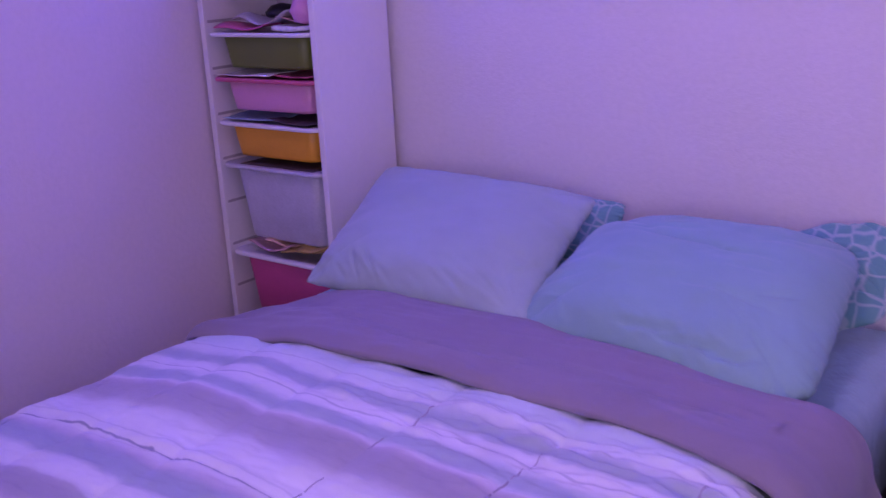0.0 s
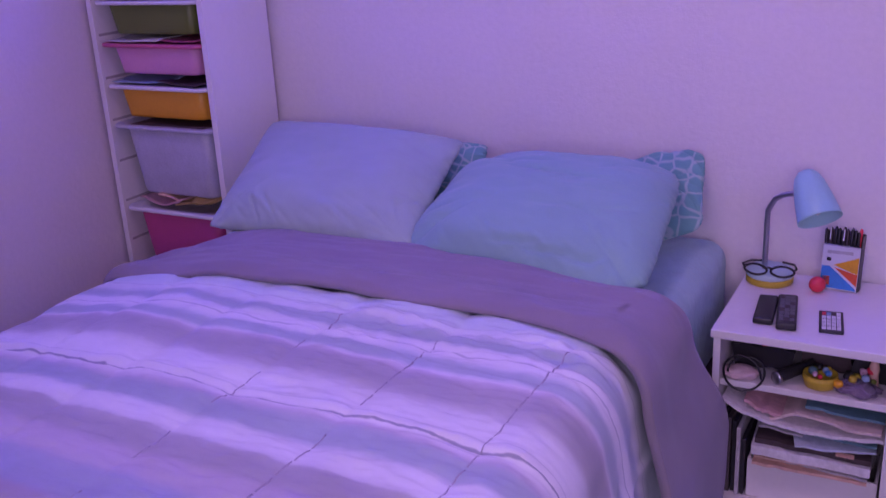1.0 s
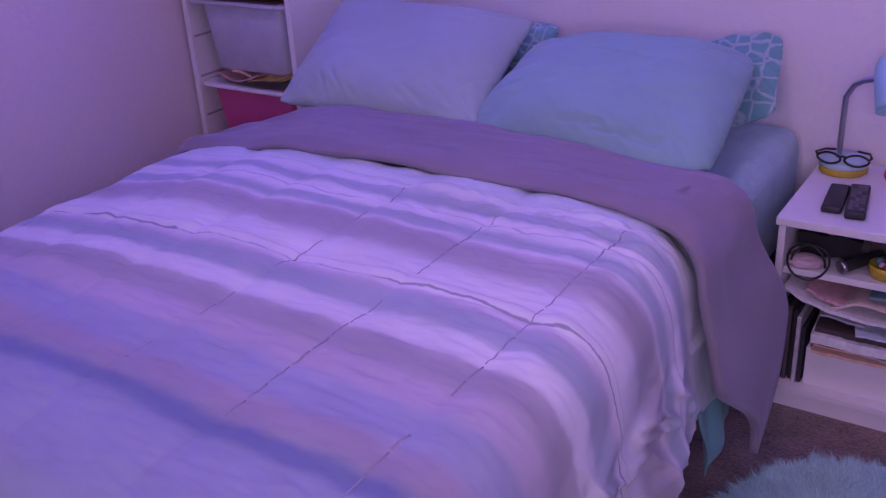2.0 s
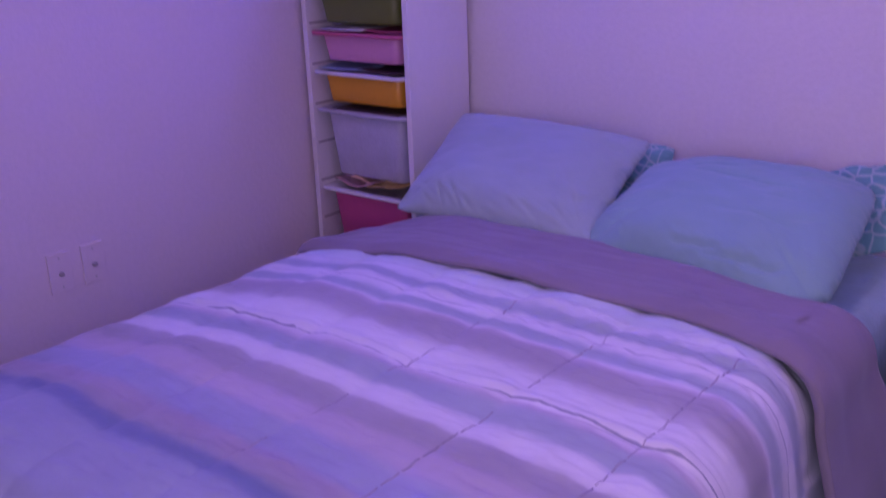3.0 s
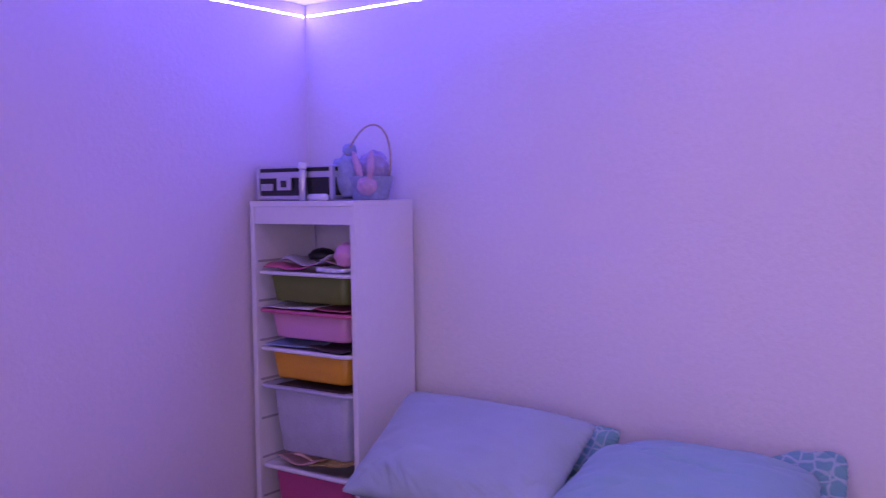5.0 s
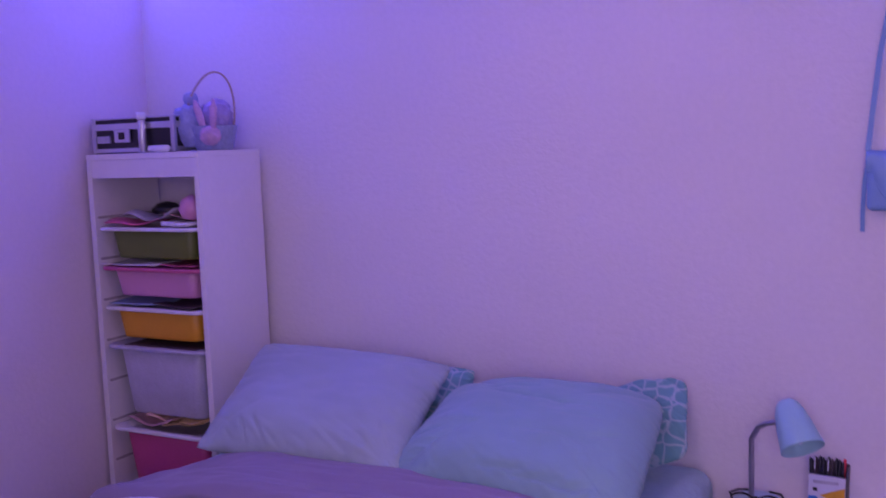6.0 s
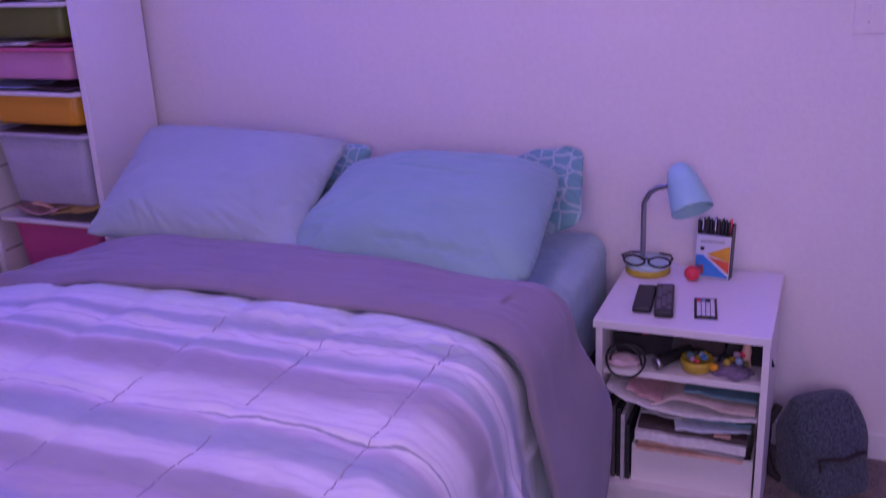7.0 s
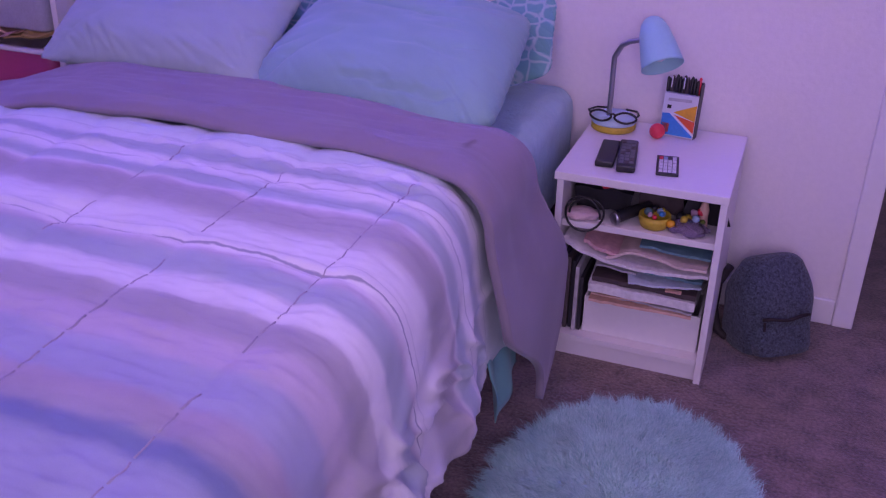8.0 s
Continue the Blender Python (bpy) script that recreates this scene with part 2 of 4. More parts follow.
M_THREAD = surface("grey_thread", (0.36, 0.32, 0.38), rough=0.9)
M_TAPE = surface("led_tape", (0.75, 0.75, 0.78), rough=0.4)


# ---- building helpers ----
def link(name, bm, material, smooth=False):
    me = bpy.data.meshes.new(name)
    bm.to_mesh(me)
    bm.free()
    for m in material if isinstance(material, (list, tuple)) else (material,):
        me.materials.append(m)
    if smooth:
        me.polygons.foreach_set("use_smooth", [True] * len(me.polygons))
    return new(name, me)


def thing(name, base, label, category, group=""):
    ob = new(name)
    ob.empty_display_size = 0.05
    ob.matrix_basis = base if isinstance(base, Matrix) else Matrix.Translation(base)
    return tagged(ob, label, category, group)


def part(name, bm, material, parent, label="", smooth=False):
    """One mesh under a thing or a part, built in the world's metres."""
    ob = link(name, bm, material, smooth)
    ob.parent = parent
    ob.matrix_parent_inverse = parent.matrix_basis.inverted() if parent.parent is None else Matrix.Identity(4)
    if label:
        tagged(ob, label)
    return ob


def box(x0, x1, y0, y1, z0, z1, bevel=0.0, m=None, bm=None, segments=2):
    bm = bm or bmesh.new()
    c = Matrix.Translation(((x0 + x1) / 2, (y0 + y1) / 2, (z0 + z1) / 2)) @ Matrix.Diagonal((x1 - x0, y1 - y0, z1 - z0, 1))
    made = bmesh.ops.create_cube(bm, size=1, matrix=(m @ c) if m else c)
    if bevel:
        edges = list({e for v in made["verts"] for e in v.link_edges})
        bmesh.ops.bevel(bm, geom=edges, offset=bevel, segments=segments, affect="EDGES", profile=0.5)
    return bm


def lathe(profile, m=None, around=32, bm=None):
    """A turned body from (radius, height) pairs."""
    bm = bm or bmesh.new()
    m = m or Matrix.Identity(4)
    rings = []
    for r, z in profile:
        rings.append([bm.verts.new(m @ Vector((r * math.cos(a), r * math.sin(a), z))) for a in (2 * math.pi * k / around for k in range(around))])
    for a, b in zip(rings, rings[1:]):
        for k in range(around):
            bm.faces.new((a[k], a[(k + 1) % around], b[(k + 1) % around], b[k]))
    for ring, flip in ((rings[0], True), (rings[-1], False)):
        bm.faces.new(ring[::-1] if flip else ring)
    return bm


def tube(points, radius, around=10, bm=None, closed=False):
    """A round bar that follows a line of points."""
    bm = bm or bmesh.new()
    pts = [Vector(p) for p in points]
    rings, side = [], None
    n = len(pts)
    for i, p in enumerate(pts):
        a, b = (pts[(i - 1) % n], pts[(i + 1) % n]) if closed else (pts[max(i - 1, 0)], pts[min(i + 1, n - 1)])
        d = (b - a).normalized()
        if side is None:
            side = d.orthogonal().normalized()
        side = (side - d * side.dot(d)).normalized()
        up = d.cross(side)
        rings.append([bm.verts.new(p + radius * (math.cos(t) * side + math.sin(t) * up)) for t in (2 * math.pi * k / around for k in range(around))])
    for a, b in zip(rings, rings[1:] + ([rings[0]] if closed else [])):
        for k in range(around):
            bm.faces.new((a[k], a[(k + 1) % around], b[(k + 1) % around], b[k]))
    if not closed:
        bm.faces.new(rings[0][::-1])
        bm.faces.new(rings[-1])
    return bm


def arc(centre, r, a0, a1, n, u, v):
    c, u, v = Vector(centre), Vector(u), Vector(v)
    return [c + r * (math.cos(radians(t)) * u + math.sin(radians(t)) * v) for t in (a0 + (a1 - a0) * k / n for k in range(n + 1))]


def cloth(fn, nu, nv, thick=0.0, bm=None):
    """A sheet of cloth fn(u, v) over the unit square, with a second skin thick metres behind it."""
    bm = bm or bmesh.new()
    g = [[Vector(fn(i / nu, j / nv)) for j in range(nv + 1)] for i in range(nu + 1)]
    skins = [[[bm.verts.new(p) for p in row] for row in g]]
    if thick:
        back = []
        for i in range(nu + 1):
            row = []
            for j in range(nv + 1):
                du = g[min(i + 1, nu)][j] - g[max(i - 1, 0)][j]
                dv = g[i][min(j + 1, nv)] - g[i][max(j - 1, 0)]
                nrm = du.cross(dv)
                nrm = nrm.normalized() if nrm.length > 1e-9 else Vector((0, 0, 1))
                row.append(bm.verts.new(g[i][j] - nrm * thick))
            back.append(row)
        skins.append(back)
    for k, s in enumerate(skins):
        for i in range(nu):
            for j in range(nv):
                q = (s[i][j], s[i + 1][j], s[i + 1][j + 1], s[i][j + 1])
                bm.faces.new(q[::-1] if k else q)
    if thick:
        a, b = skins
        rim = [(i, 0) for i in range(nu + 1)] + [(nu, j) for j in range(1, nv + 1)] + [(i, nv) for i in range(nu - 1, -1, -1)] + [(0, j) for j in range(nv - 1, 0, -1)]
        for (i, j), (k, l) in zip(rim, rim[1:] + rim[:1]):
            bm.faces.new((a[i][j], b[i][j], b[k][l], a[k][l]))
    return bm


def ease(t):
    t = min(max(t, 0.0), 1.0)
    return t * t * (3 - 2 * t)


def wob(x, y, z, s=1.0):
    return noise.noise(Vector((x * s, y * s, z * s)))


# ---- the room ----
def wall(name, pieces, label, paint=None):
    bm = bmesh.new()
    for p in pieces:
        box(*p, bm=bm)
    return tagged(link(name, bm, paint or M_WALL), label, "wall", kind="structure")


DOOR_L, DOOR_R, DOOR_H = 2.708, 3.45, 2.03
wall("wall_north", [(-WALL, DOOR_L, 0.0, WALL, 0, CEIL), (DOOR_L, DOOR_R, 0.0, WALL, DOOR_H, CEIL), (DOOR_R, ROOM_X + WALL, 0, WALL, 0, CEIL)], "off-white painted wall behind the bed with a doorway")
wall("wall_west", [(-WALL, 0.0, ROOM_Y, 0.0, 0, CEIL)], "off-white painted side wall beside the bed, its shade tinted lilac", M_WALL_SHADED)
wall("wall_east", [(ROOM_X, ROOM_X + WALL, ROOM_Y, 0.0, 0, CEIL)], "off-white painted side wall of the bedroom")
SY = ROOM_Y - WALL
wall("wall_south", [(-WALL, WIN[0], SY, ROOM_Y, 0, CEIL), (WIN[1], ROOM_X + WALL, SY, ROOM_Y, 0, CEIL), (WIN[0], WIN[1], SY, ROOM_Y, 0, WIN[2]), (WIN[0], WIN[1], SY, ROOM_Y, WIN[3], CEIL)], "off-white painted wall with the window opening")
wall("wall_hall", [(DOOR_L - 0.5, DOOR_R + 0.5, 1.20, 1.30, 0, CEIL), (DOOR_L - 0.6, DOOR_L - 0.5, WALL, 1.3, 0, CEIL), (DOOR_R + 0.5, DOOR_R + 0.6, WALL, 1.3, 0, CEIL)], "plain wall of the unlit space past the doorway")
tagged(link("floor", box(-WALL, ROOM_X + 0.5, ROOM_Y - WALL, 1.3, -0.08, 0.0), M_CARPET), "mauve-brown short pile carpet over the whole floor", "carpet", kind="structure")
tagged(link("ceiling", box(-WALL, ROOM_X + 0.5, ROOM_Y - WALL, 1.3, CEIL, CEIL + 0.08), M_CEIL), "plain white ceiling", "ceiling", kind="structure")


def board(name, b, label):
    return tagged(link(name, box(*b, bevel=0.004), M_TRIM), label, "trim", kind="structure")


board("baseboard", (0.013, DOOR_L - 0.0405, -0.012, 0.0, 0, 0.075), "low white painted baseboard")
board("baseboard_west", (0.0, 0.012, ROOM_Y, 0.0, 0, 0.075), "low white painted baseboard")
board("baseboard_east", (ROOM_X - 0.012, ROOM_X, ROOM_Y, -0.02, 0, 0.075), "low white painted baseboard")
board("trim_door_left", (DOOR_L - 0.040, DOOR_L + 0.012, -0.016, WALL - 0.003, 0.0, DOOR_H + 0.05), "white painted door casing")
board("trim_door_right", (DOOR_R - 0.012, DOOR_R + 0.045, -0.016, WALL - 0.003, 0.0, DOOR_H + 0.05), "white painted door casing")


# ---- led strip round the ceiling ----
def led_strip(a, b, inward, label):
    """A tape on the wall just under the ceiling with a row of light-emitting chips."""
    a, b = Vector(a), Vector(b)
    d = (b - a).normalized()
    m = Matrix((d.to_4d(), Vector(inward).to_4d(), (0, 0, 1, 0), (0, 0, 0, 1))).transposed()
    m.translation = a
    length = (b - a).length
    ob = thing("led_strip", Matrix.Translation(a), label, "led strip", "led strips round the ceiling")
    part("tape", box(0, length, 0.0, 0.002, -0.005, 0.005, m=m), M_TAPE, ob)
    pitch = 0.0167
    chip = bpy.data.meshes.new("led")
    bm = box(-0.004, 0.004, 0.0022, 0.0042, -0.0035, 0.0035, m=m.to_3x3().to_4x4())
    bmesh.ops.recalc_face_normals(bm, faces=bm.faces)
    for f in bm.faces:
        f.material_index = 1 if f.calc_center_median().dot(Vector(inward)) > 0.004 else 0
    bm.to_mesh(chip)
    bm.free()
    # only the lens on the front of a chip gives off light
    chip.materials.append(M_TAPE)
    chip.materials.append(M_LED)
    for k in range(int(length / pitch)):
        led = new("led", chip)
        led.parent = ob
        led.location = d * (pitch * (k + 0.5))
    return ob


LED_Z = 2.098
led_strip((0.012, -0.001, LED_Z), (ROOM_X - 0.01, -0.001, LED_Z), (0, -1, 0), "lit violet LED strip along the wall top behind the bed")
led_strip((0.001, -2.3, LED_Z), (0.001, -0.012, LED_Z), (1, 0, 0), "lit violet LED strip along the top of the side wall")


# ---- ceiling lamp over the bed ----
DOME = (1.80, -1.20)
dome_lamp = thing("ceiling_lamp", (DOME[0], DOME[1], CEIL), "lit round flush ceiling lamp with a glass dome", "lamp")
part("base_plate", lathe([(0.155, -0.022), (0.16, -0.018), (0.16, -0.002), (0.15, -0.0005)], pose(DOME[0], DOME[1], CEIL), 40), M_TRIM, dome_lamp, "white metal base", True)
part("dome", lathe([(0.012, -0.092)] + [(0.148 * math.sin(radians(a)), -0.024 - 0.068 * math.cos(radians(a))) for a in range(10, 91, 8)], pose(DOME[0], DOME[1], CEIL), 40), M_DOME, dome_lamp, "glowing frosted glass dome", True)


# ---- the bed ----
BX0, BX1, BY0, BY1, TOP = 0.57, 1.93, -0.03, -1.93, 0.586
bed = thing("bed", (1.25, -1.0, 0), "double bed with a thick mattress in a blue fitted sheet", "bed")
bm = box(BX0, BX1, BY1, BY0, 0.27, TOP, bevel=0.055, segments=5)
part("mattress", bm, M_SHEET, bed, "mattress under a blue fitted sheet", True)
part("bed_base", box(BX0 + 0.02, BX1 - 0.02, BY1 + 0.02, BY0 - 0.02, 0.17, 0.275, bevel=0.01), M_DARKMETAL, bed, "dark low bed base")
for x in (BX0 + 0.15, BX1 - 0.15):
    for y in (BY1 + 0.15, -1.0, BY0 - 0.15):
        part("leg", lathe([(0.02, 0), (0.022, 0.01), (0.022, 0.175)], Matrix.Translation((x, y, 0)), 14), M_DARKMETAL, bed)


def across(s, drop_l, drop_r, top, left, right, bend):
    """A section over the bed: x and height for s metres of cloth, from the hem on one side to that on the other."""
    arc_len = bend * math.pi / 2
    flat = right - left - 2 * bend
    if s < drop_l:
        return left, top - bend - (drop_l - s), -1.0
    s -= drop_l
    if s < arc_len:
        a = s / bend
        return left + bend - bend * math.cos(a), top - bend + bend * math.sin(a), -0.5
    s -= arc_len
    if s < flat:
        return left + bend + s, top, 0.0
    s -= flat
    if s < arc_len:
        a = s / bend
        return right - bend + bend * math.sin(a), top - bend + bend * math.cos(a), 0.5
    return right, top - bend - (s - arc_len), 1.0


SEAMS = (0.875, 1.12, 1.365, 1.606, 1.851)


def relief(x, y):
    """Quilting, creases and rumples on top of the duvet."""
    k = min(abs(x - s) for s in SEAMS)
    z = 0.005 * (1 - math.exp(-(k / 0.03) ** 2)) - 0.004 - 0.0022 * math.exp(-(k / 0.006) ** 2)
    z += 0.007 * wob(x, y, 0, 4) + 0.006 * wob(x * 0.6, y * 1.6, 4, 8) + 0.0028 * wob(x * 0.6, y * 2, 9, 26) + 0.0012 * wob(x * 0.9, y * 1.8, 3, 60)
    # crumpled cotton: faint sharp ridges at two sizes
    z += 0.0065 * (0.35 - abs(wob(x * 0.55 + 0.2 * y, y * 1.3, 21, 9))) + 0.0035 * (0.35 - abs(wob(x * 0.7 - 0.3 * y, y * 1.5, 33, 20)))
    # a long crease along the bands
    line = y + 1.340 + 0.005 * math.sin(x * 8) + 0.006 * wob(x, 0, 5, 7)
    z += -0.004 * math.exp(-(line / 0.006) ** 2) + 0.004 * math.exp(-((line - 0.016) / 0.012) ** 2)
    # fine wrinkles near the turned-back end and towards the hanging side
    near = ease((y + 1.22) / 0.30) * ease((x - 0.95) / 0.5) * (1 - 0.85 * ease((y + 0.965) / 0.06))
    z += near * (0.016 * wob(x * 0.8, y * 3.0, 12, 11) + 0.009 * wob(x * 1.2, y * 3.2, 2, 24))
    z -= 0.048 * ease((1.0 - x) / 0.40)
    z -= 0.036 * ease((y + 0.894 + 0.055 * ease((x - 1.72) / 0.25) - 0.007 * math.sin(x * 4.5 + 0.5)) / 0.05)
    return z


def duvet_point(u, v):
    run = v * 1.56
    y = -0.80 - run
    # over the end of the bed the cloth turns down
    past, sink = max(0.0, run - 1.10), 0.0
    if past > 0:
        a = min(past / 0.12, math.pi / 2)
        y = -1.90 - 0.12 * math.sin(a)
        sink = 0.12 * (1 - math.cos(a)) + max(0.0, past - 0.12 * math.pi / 2)
    left, right, bend, top = 0.572, 1.962 + 0.033 * ease((-y - 0.95) / 0.6), 0.115, 0.662
    drop = 0.305 + 0.035 * wob(y, 3, 1, 5)
    total = drop * 2 + bend * math.pi + (right - left - 2 * bend)
    x, z, side = across(u * total, drop, drop, top, left, right, bend)
    if abs(side) < 1:
        z += relief(x, y) * (1.0 if side == 0 else max(0.2, 1 - (top - z) / bend))
    else:
        z += -0.048 * (side < 0)
    z -= sink if abs(side) < 1 else sink * 0.25
    if side > 0:
        fall = max(0.0, top - z) / 0.42
        calm = 0.6 + 0.4 * ease((-y - 0.88) / 0.22)
        a = y * 1.0 + 0.10 * fall * wob(y, fall, 3.0, 5)
        # hanging folds: broad at the top, finer lower down
        waves = 0.062 * wob(a + 0.12 * fall, fall * 0.25, 1.3, 4.0) + 0.020 * wob(a + 0.35 * fall, fall * 0.5, 8.3, 7.5)
        # creased cotton: sharp little ridges that run aslant
        ridge = 1 - abs(wob(a * 1.2 + 0.9 * z, z * 0.9, 4.4, 11.0)) * 2.2
        tuck = 0.017 * max(0.0, ridge) ** 2 * ease((fall - 0.15) / 0.4) + 0.009 * wob(a - 0.9 * z, z * 1.1, 2.2, 18.0) + 0.002 * wob(a - 0.6 * z, z * 1.3, 7.2, 45.0)
        x += calm * ease(fall * 1.3) * (waves + tuck)
        x += 0.030 * ease((fall - 0.1) / 0.9)
        z += 0.035 * wob(y, 0, 3, 4) * ease(fall)
    elif side < 0:
        x += 0.02 * wob(y, z, 5, 6)
    return x, y, z


duvet = thing("duvet", (1.25, -1.4, 0.60), "white, blue-grey and taupe striped quilted duvet, rumpled and turned back", "duvet")
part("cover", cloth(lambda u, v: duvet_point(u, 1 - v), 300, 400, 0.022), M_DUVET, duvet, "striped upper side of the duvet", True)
for sx in SEAMS[2:]:
    for k in range(20):
        ya, yb = -0.98 - 0.046 * k, -0.98 - 0.046 * (k + 0.86)
        if wob(sx, ya, 6, 9) > (-0.6 if sx > 1.8 else 0.0):
            pts = [(sx + 0.002 * wob(y, sx, 0, 30), y, 0.662 + relief(sx, y) - 0.0002) for y in (ya + (yb - ya) * q / 5 for q in range(6))]
            part("seam", tube(pts, 0.0016 + 0.0010 * abs(wob(sx, ya, 3, 20)), 8), M_THREAD, duvet, "", True)


def fold_point(u, v):
    """The turned-back end of the duvet, hanging down in a long corner by the nightstand."""
    left, right, bend, top = 0.548, 2.005, 0.115, 0.677
    drop_l, drop_r = 0.25, 0.49
    total = drop_l + drop_r + bend * math.pi + (right - left - 2 * bend)
    x, z, side = across(u * total, drop_l, drop_r, top, left, right, bend)
    front = -0.902 + 0.007 * math.sin(x * 4.5 + 0.5) + 0.006 * wob(x, 2, 1, 6) - 0.055 * ease((x - 1.72) / 0.25)
    head = -0.575 - 0.085 * ease((x - 1.45) / 0.45) - 0.25 * ease((0.80 - x) / 0.22) + 0.012 * math.sin(x * 7)
    fall = max(0.0, top - bend - z)
    if side > 0:
        k = min(1.0, fall / 0.49)
        head += 0.115 * math.sin(min(1, k ** 1.4) * math.pi) + 0.03 * k - 0.02 * ease((k - 0.75) / 0.25) - 0.085 * max(0.0, (k - 0.5) / 0.5)
        point = max(0.0, (k - 0.42) / 0.58) ** 1.25
        front += (head - 0.006 - front) * point
        x += 0.035 * ease(k * 2) + 0.02 * k + (1 - k) * (0.014 * wob(v, z * 2, 4, 3) - 0.012 * math.sin(v * 3.1))
    y = front + (head - front) * v
    puff = 1 - (2 * v - 1) ** 6
    if side <= 0.5:
        flat = 1.0 if side == 0 else max(0.0, 1 - (top - z) / bend)
        z += (0.020 * puff - 0.012) * flat + flat * (0.008 * wob(x, y * 2.5, 0.5, 5) + 0.005 * wob(x * 0.35, y * 3, 2, 10) + 0.0025 * wob(x * 0.7, y * 2.2, 5, 26))
        z += 0.008 * flat * math.sin(v * 9 + 2 * wob(x, 0, 7, 2)) * (1 - v)
        z -= 0.048 * ease((1.0 - x) / 0.40)
        z += (0.000 + 0.009 * ease((x - 0.78) / 0.2) * ease((1.52 - x) / 0.2)) * (1 - v) ** 3
    return x, y, z


part("turned_back_end", cloth(fold_point, 170, 50, 0.018), M_MAUVE, duvet, "mauve-grey underside folded back over the top", True)


def sheet_corner(u, v):
    y = -0.94 + 0.20 * u
    low = 0.075 + 0.16 * max(0.0, 0.32 - u) / 0.32 + 0.08 * max(0.0, u - 0.32) / 0.68
    z = 0.42 + (low - 0.42) * v
    return 1.960 + 0.035 * v + 0.008 * math.sin(u * 12) * v, y + 0.015 * v, z


part("sheet_corner", cloth(sheet_corner, 30, 20, 0.003), M_TEAL, bed, "teal corner of the sheet that hangs down", True)


# ---- pillows ----
def pillow(name, bl, br, tl, tr, thick, material, label, sag=0.05, seed=0, creases=(), soft=7.0):
    bl, br, tl, tr = (Vector(p) for p in (bl, br, tl, tr))
    n = 120
    bm = bmesh.new()
    skins = []
    nrm = (br - bl).cross(tl - bl).normalized()
    for sign in (1, -1):
        rows = []
        for i in range(n + 1):
            row = []
            for j in range(n + 1):
                u, v = i / n, j / n
                px, py = 2 * u - 1, 2 * v - 1
                a, b = abs(px), abs(py)
                k = max(a, b) / max(1e-6, (a ** soft + b ** soft) ** (1 / soft))
                k *= 1 + (0.016 * wob(px * 1.3 + seed, py * 1.3, 2.0, 8) + 0.010 * wob(px + seed, py, 5.0, 22)) * max(a, b) ** 10
                uu = 0.5 + 0.5 * px * k * (1 - 0.03 * (1 - b ** 2) * a ** 3)
                vv = 0.5 + 0.5 * py * k * (1 - 0.05 * (1 - a ** 2) * b ** 3) + 0.012 * wob(u + seed, 0, seed, 3) * b
                p = bl * (1 - uu) * (1 - vv) + br * uu * (1 - vv) + tl * (1 - uu) * vv + tr * uu * vv
                h = ((1 - a ** 3.2) * (1 - b ** 3.0)) ** 0.62
                h *= 1 + sag * math.cos(v * 3.2)
                rumple = 0.014 * wob(u + seed, v, seed, 3) + 0.005 * wob(u * 0.8 + seed, v * 1.4, 3, 9)
                # little gathers along the sewn edge
                edge = math.exp(-((1 - max(a, b)) / 0.10) ** 2)
                rumple += 0.006 * edge * wob((v if a > b else u) * 1.0 + seed, 0.3 * max(a, b), seed, 24)
                # soft drag lines that fan out from the corners
                rumple += 0.004 * wob(math.atan2(v - 0.02, u - 0.98 + 0.001) * 3.0, seed, 1.0, 3.2) * math.exp(-(((u - 0.95) ** 2 + v ** 2) / 0.22))
                low = math.exp(-((v - 0.06) / 0.10) ** 2)
                rumple += low * 0.007 * wob(u * 2.0 + v * 2.5, v * 0.9, seed + 5, 9)
                for cu, cv, half, bend_c, deep in creases:
                    line = v - cv - bend_c * (u - cu)
                    rumple -= 0.8 * deep * math.exp(-(line / 0.015) ** 2) * math.exp(-((u - cu) / half) ** 4)
                    rumple += 0.12 * deep * math.exp(-((line - 0.05) / 0.03) ** 2) * math.exp(-((u - cu) / half) ** 4)
                off = sign * (thick * 0.5 * h + (rumple if sign > 0 else 0) * min(1, h * 1.5))
                row.append(bm.verts.new(p + nrm * off))
            rows.append(row)
        skins.append(rows)
        for i in range(n):
            for j in range(n):
                q = (rows[i][j], rows[i + 1][j], rows[i + 1][j + 1], rows[i][j + 1])
                bm.faces.new(q if sign > 0 else q[::-1])
    bmesh.ops.remove_doubles(bm, verts=bm.verts, dist=0.0004)
    return tagged(link(name, bm, material, True), label, "pillow", "pillows on the bed")


pillow("pillow", (0.64, -0.20, 0.62), (1.285, -0.21, 0.62), (0.62, -0.06, 0.79), (1.262, -0.07, 0.800), 0.12, M_LATTICE, "teal and white printed pillow propped against the wall", seed=1, soft=14)
pillow("pillow", (1.29, -0.21, 0.62), (1.900, -0.20, 0.635), (1.44, -0.10, 0.600), (1.872, -0.065, 0.834), 0.16, M_LATTICE, "teal and white printed pillow propped behind another pillow", seed=2, soft=6,
       creases=((0.92, 0.55, 0.12, 1.2, 0.034), (0.93, 0.75, 0.12, -1.0, 0.032), (0.91, 0.30, 0.12, -0.8, 0.034), (0.88, 0.42, 0.12, 0.5, 0.024), (0.90, 0.16, 0.10, 0.9, 0.024)))
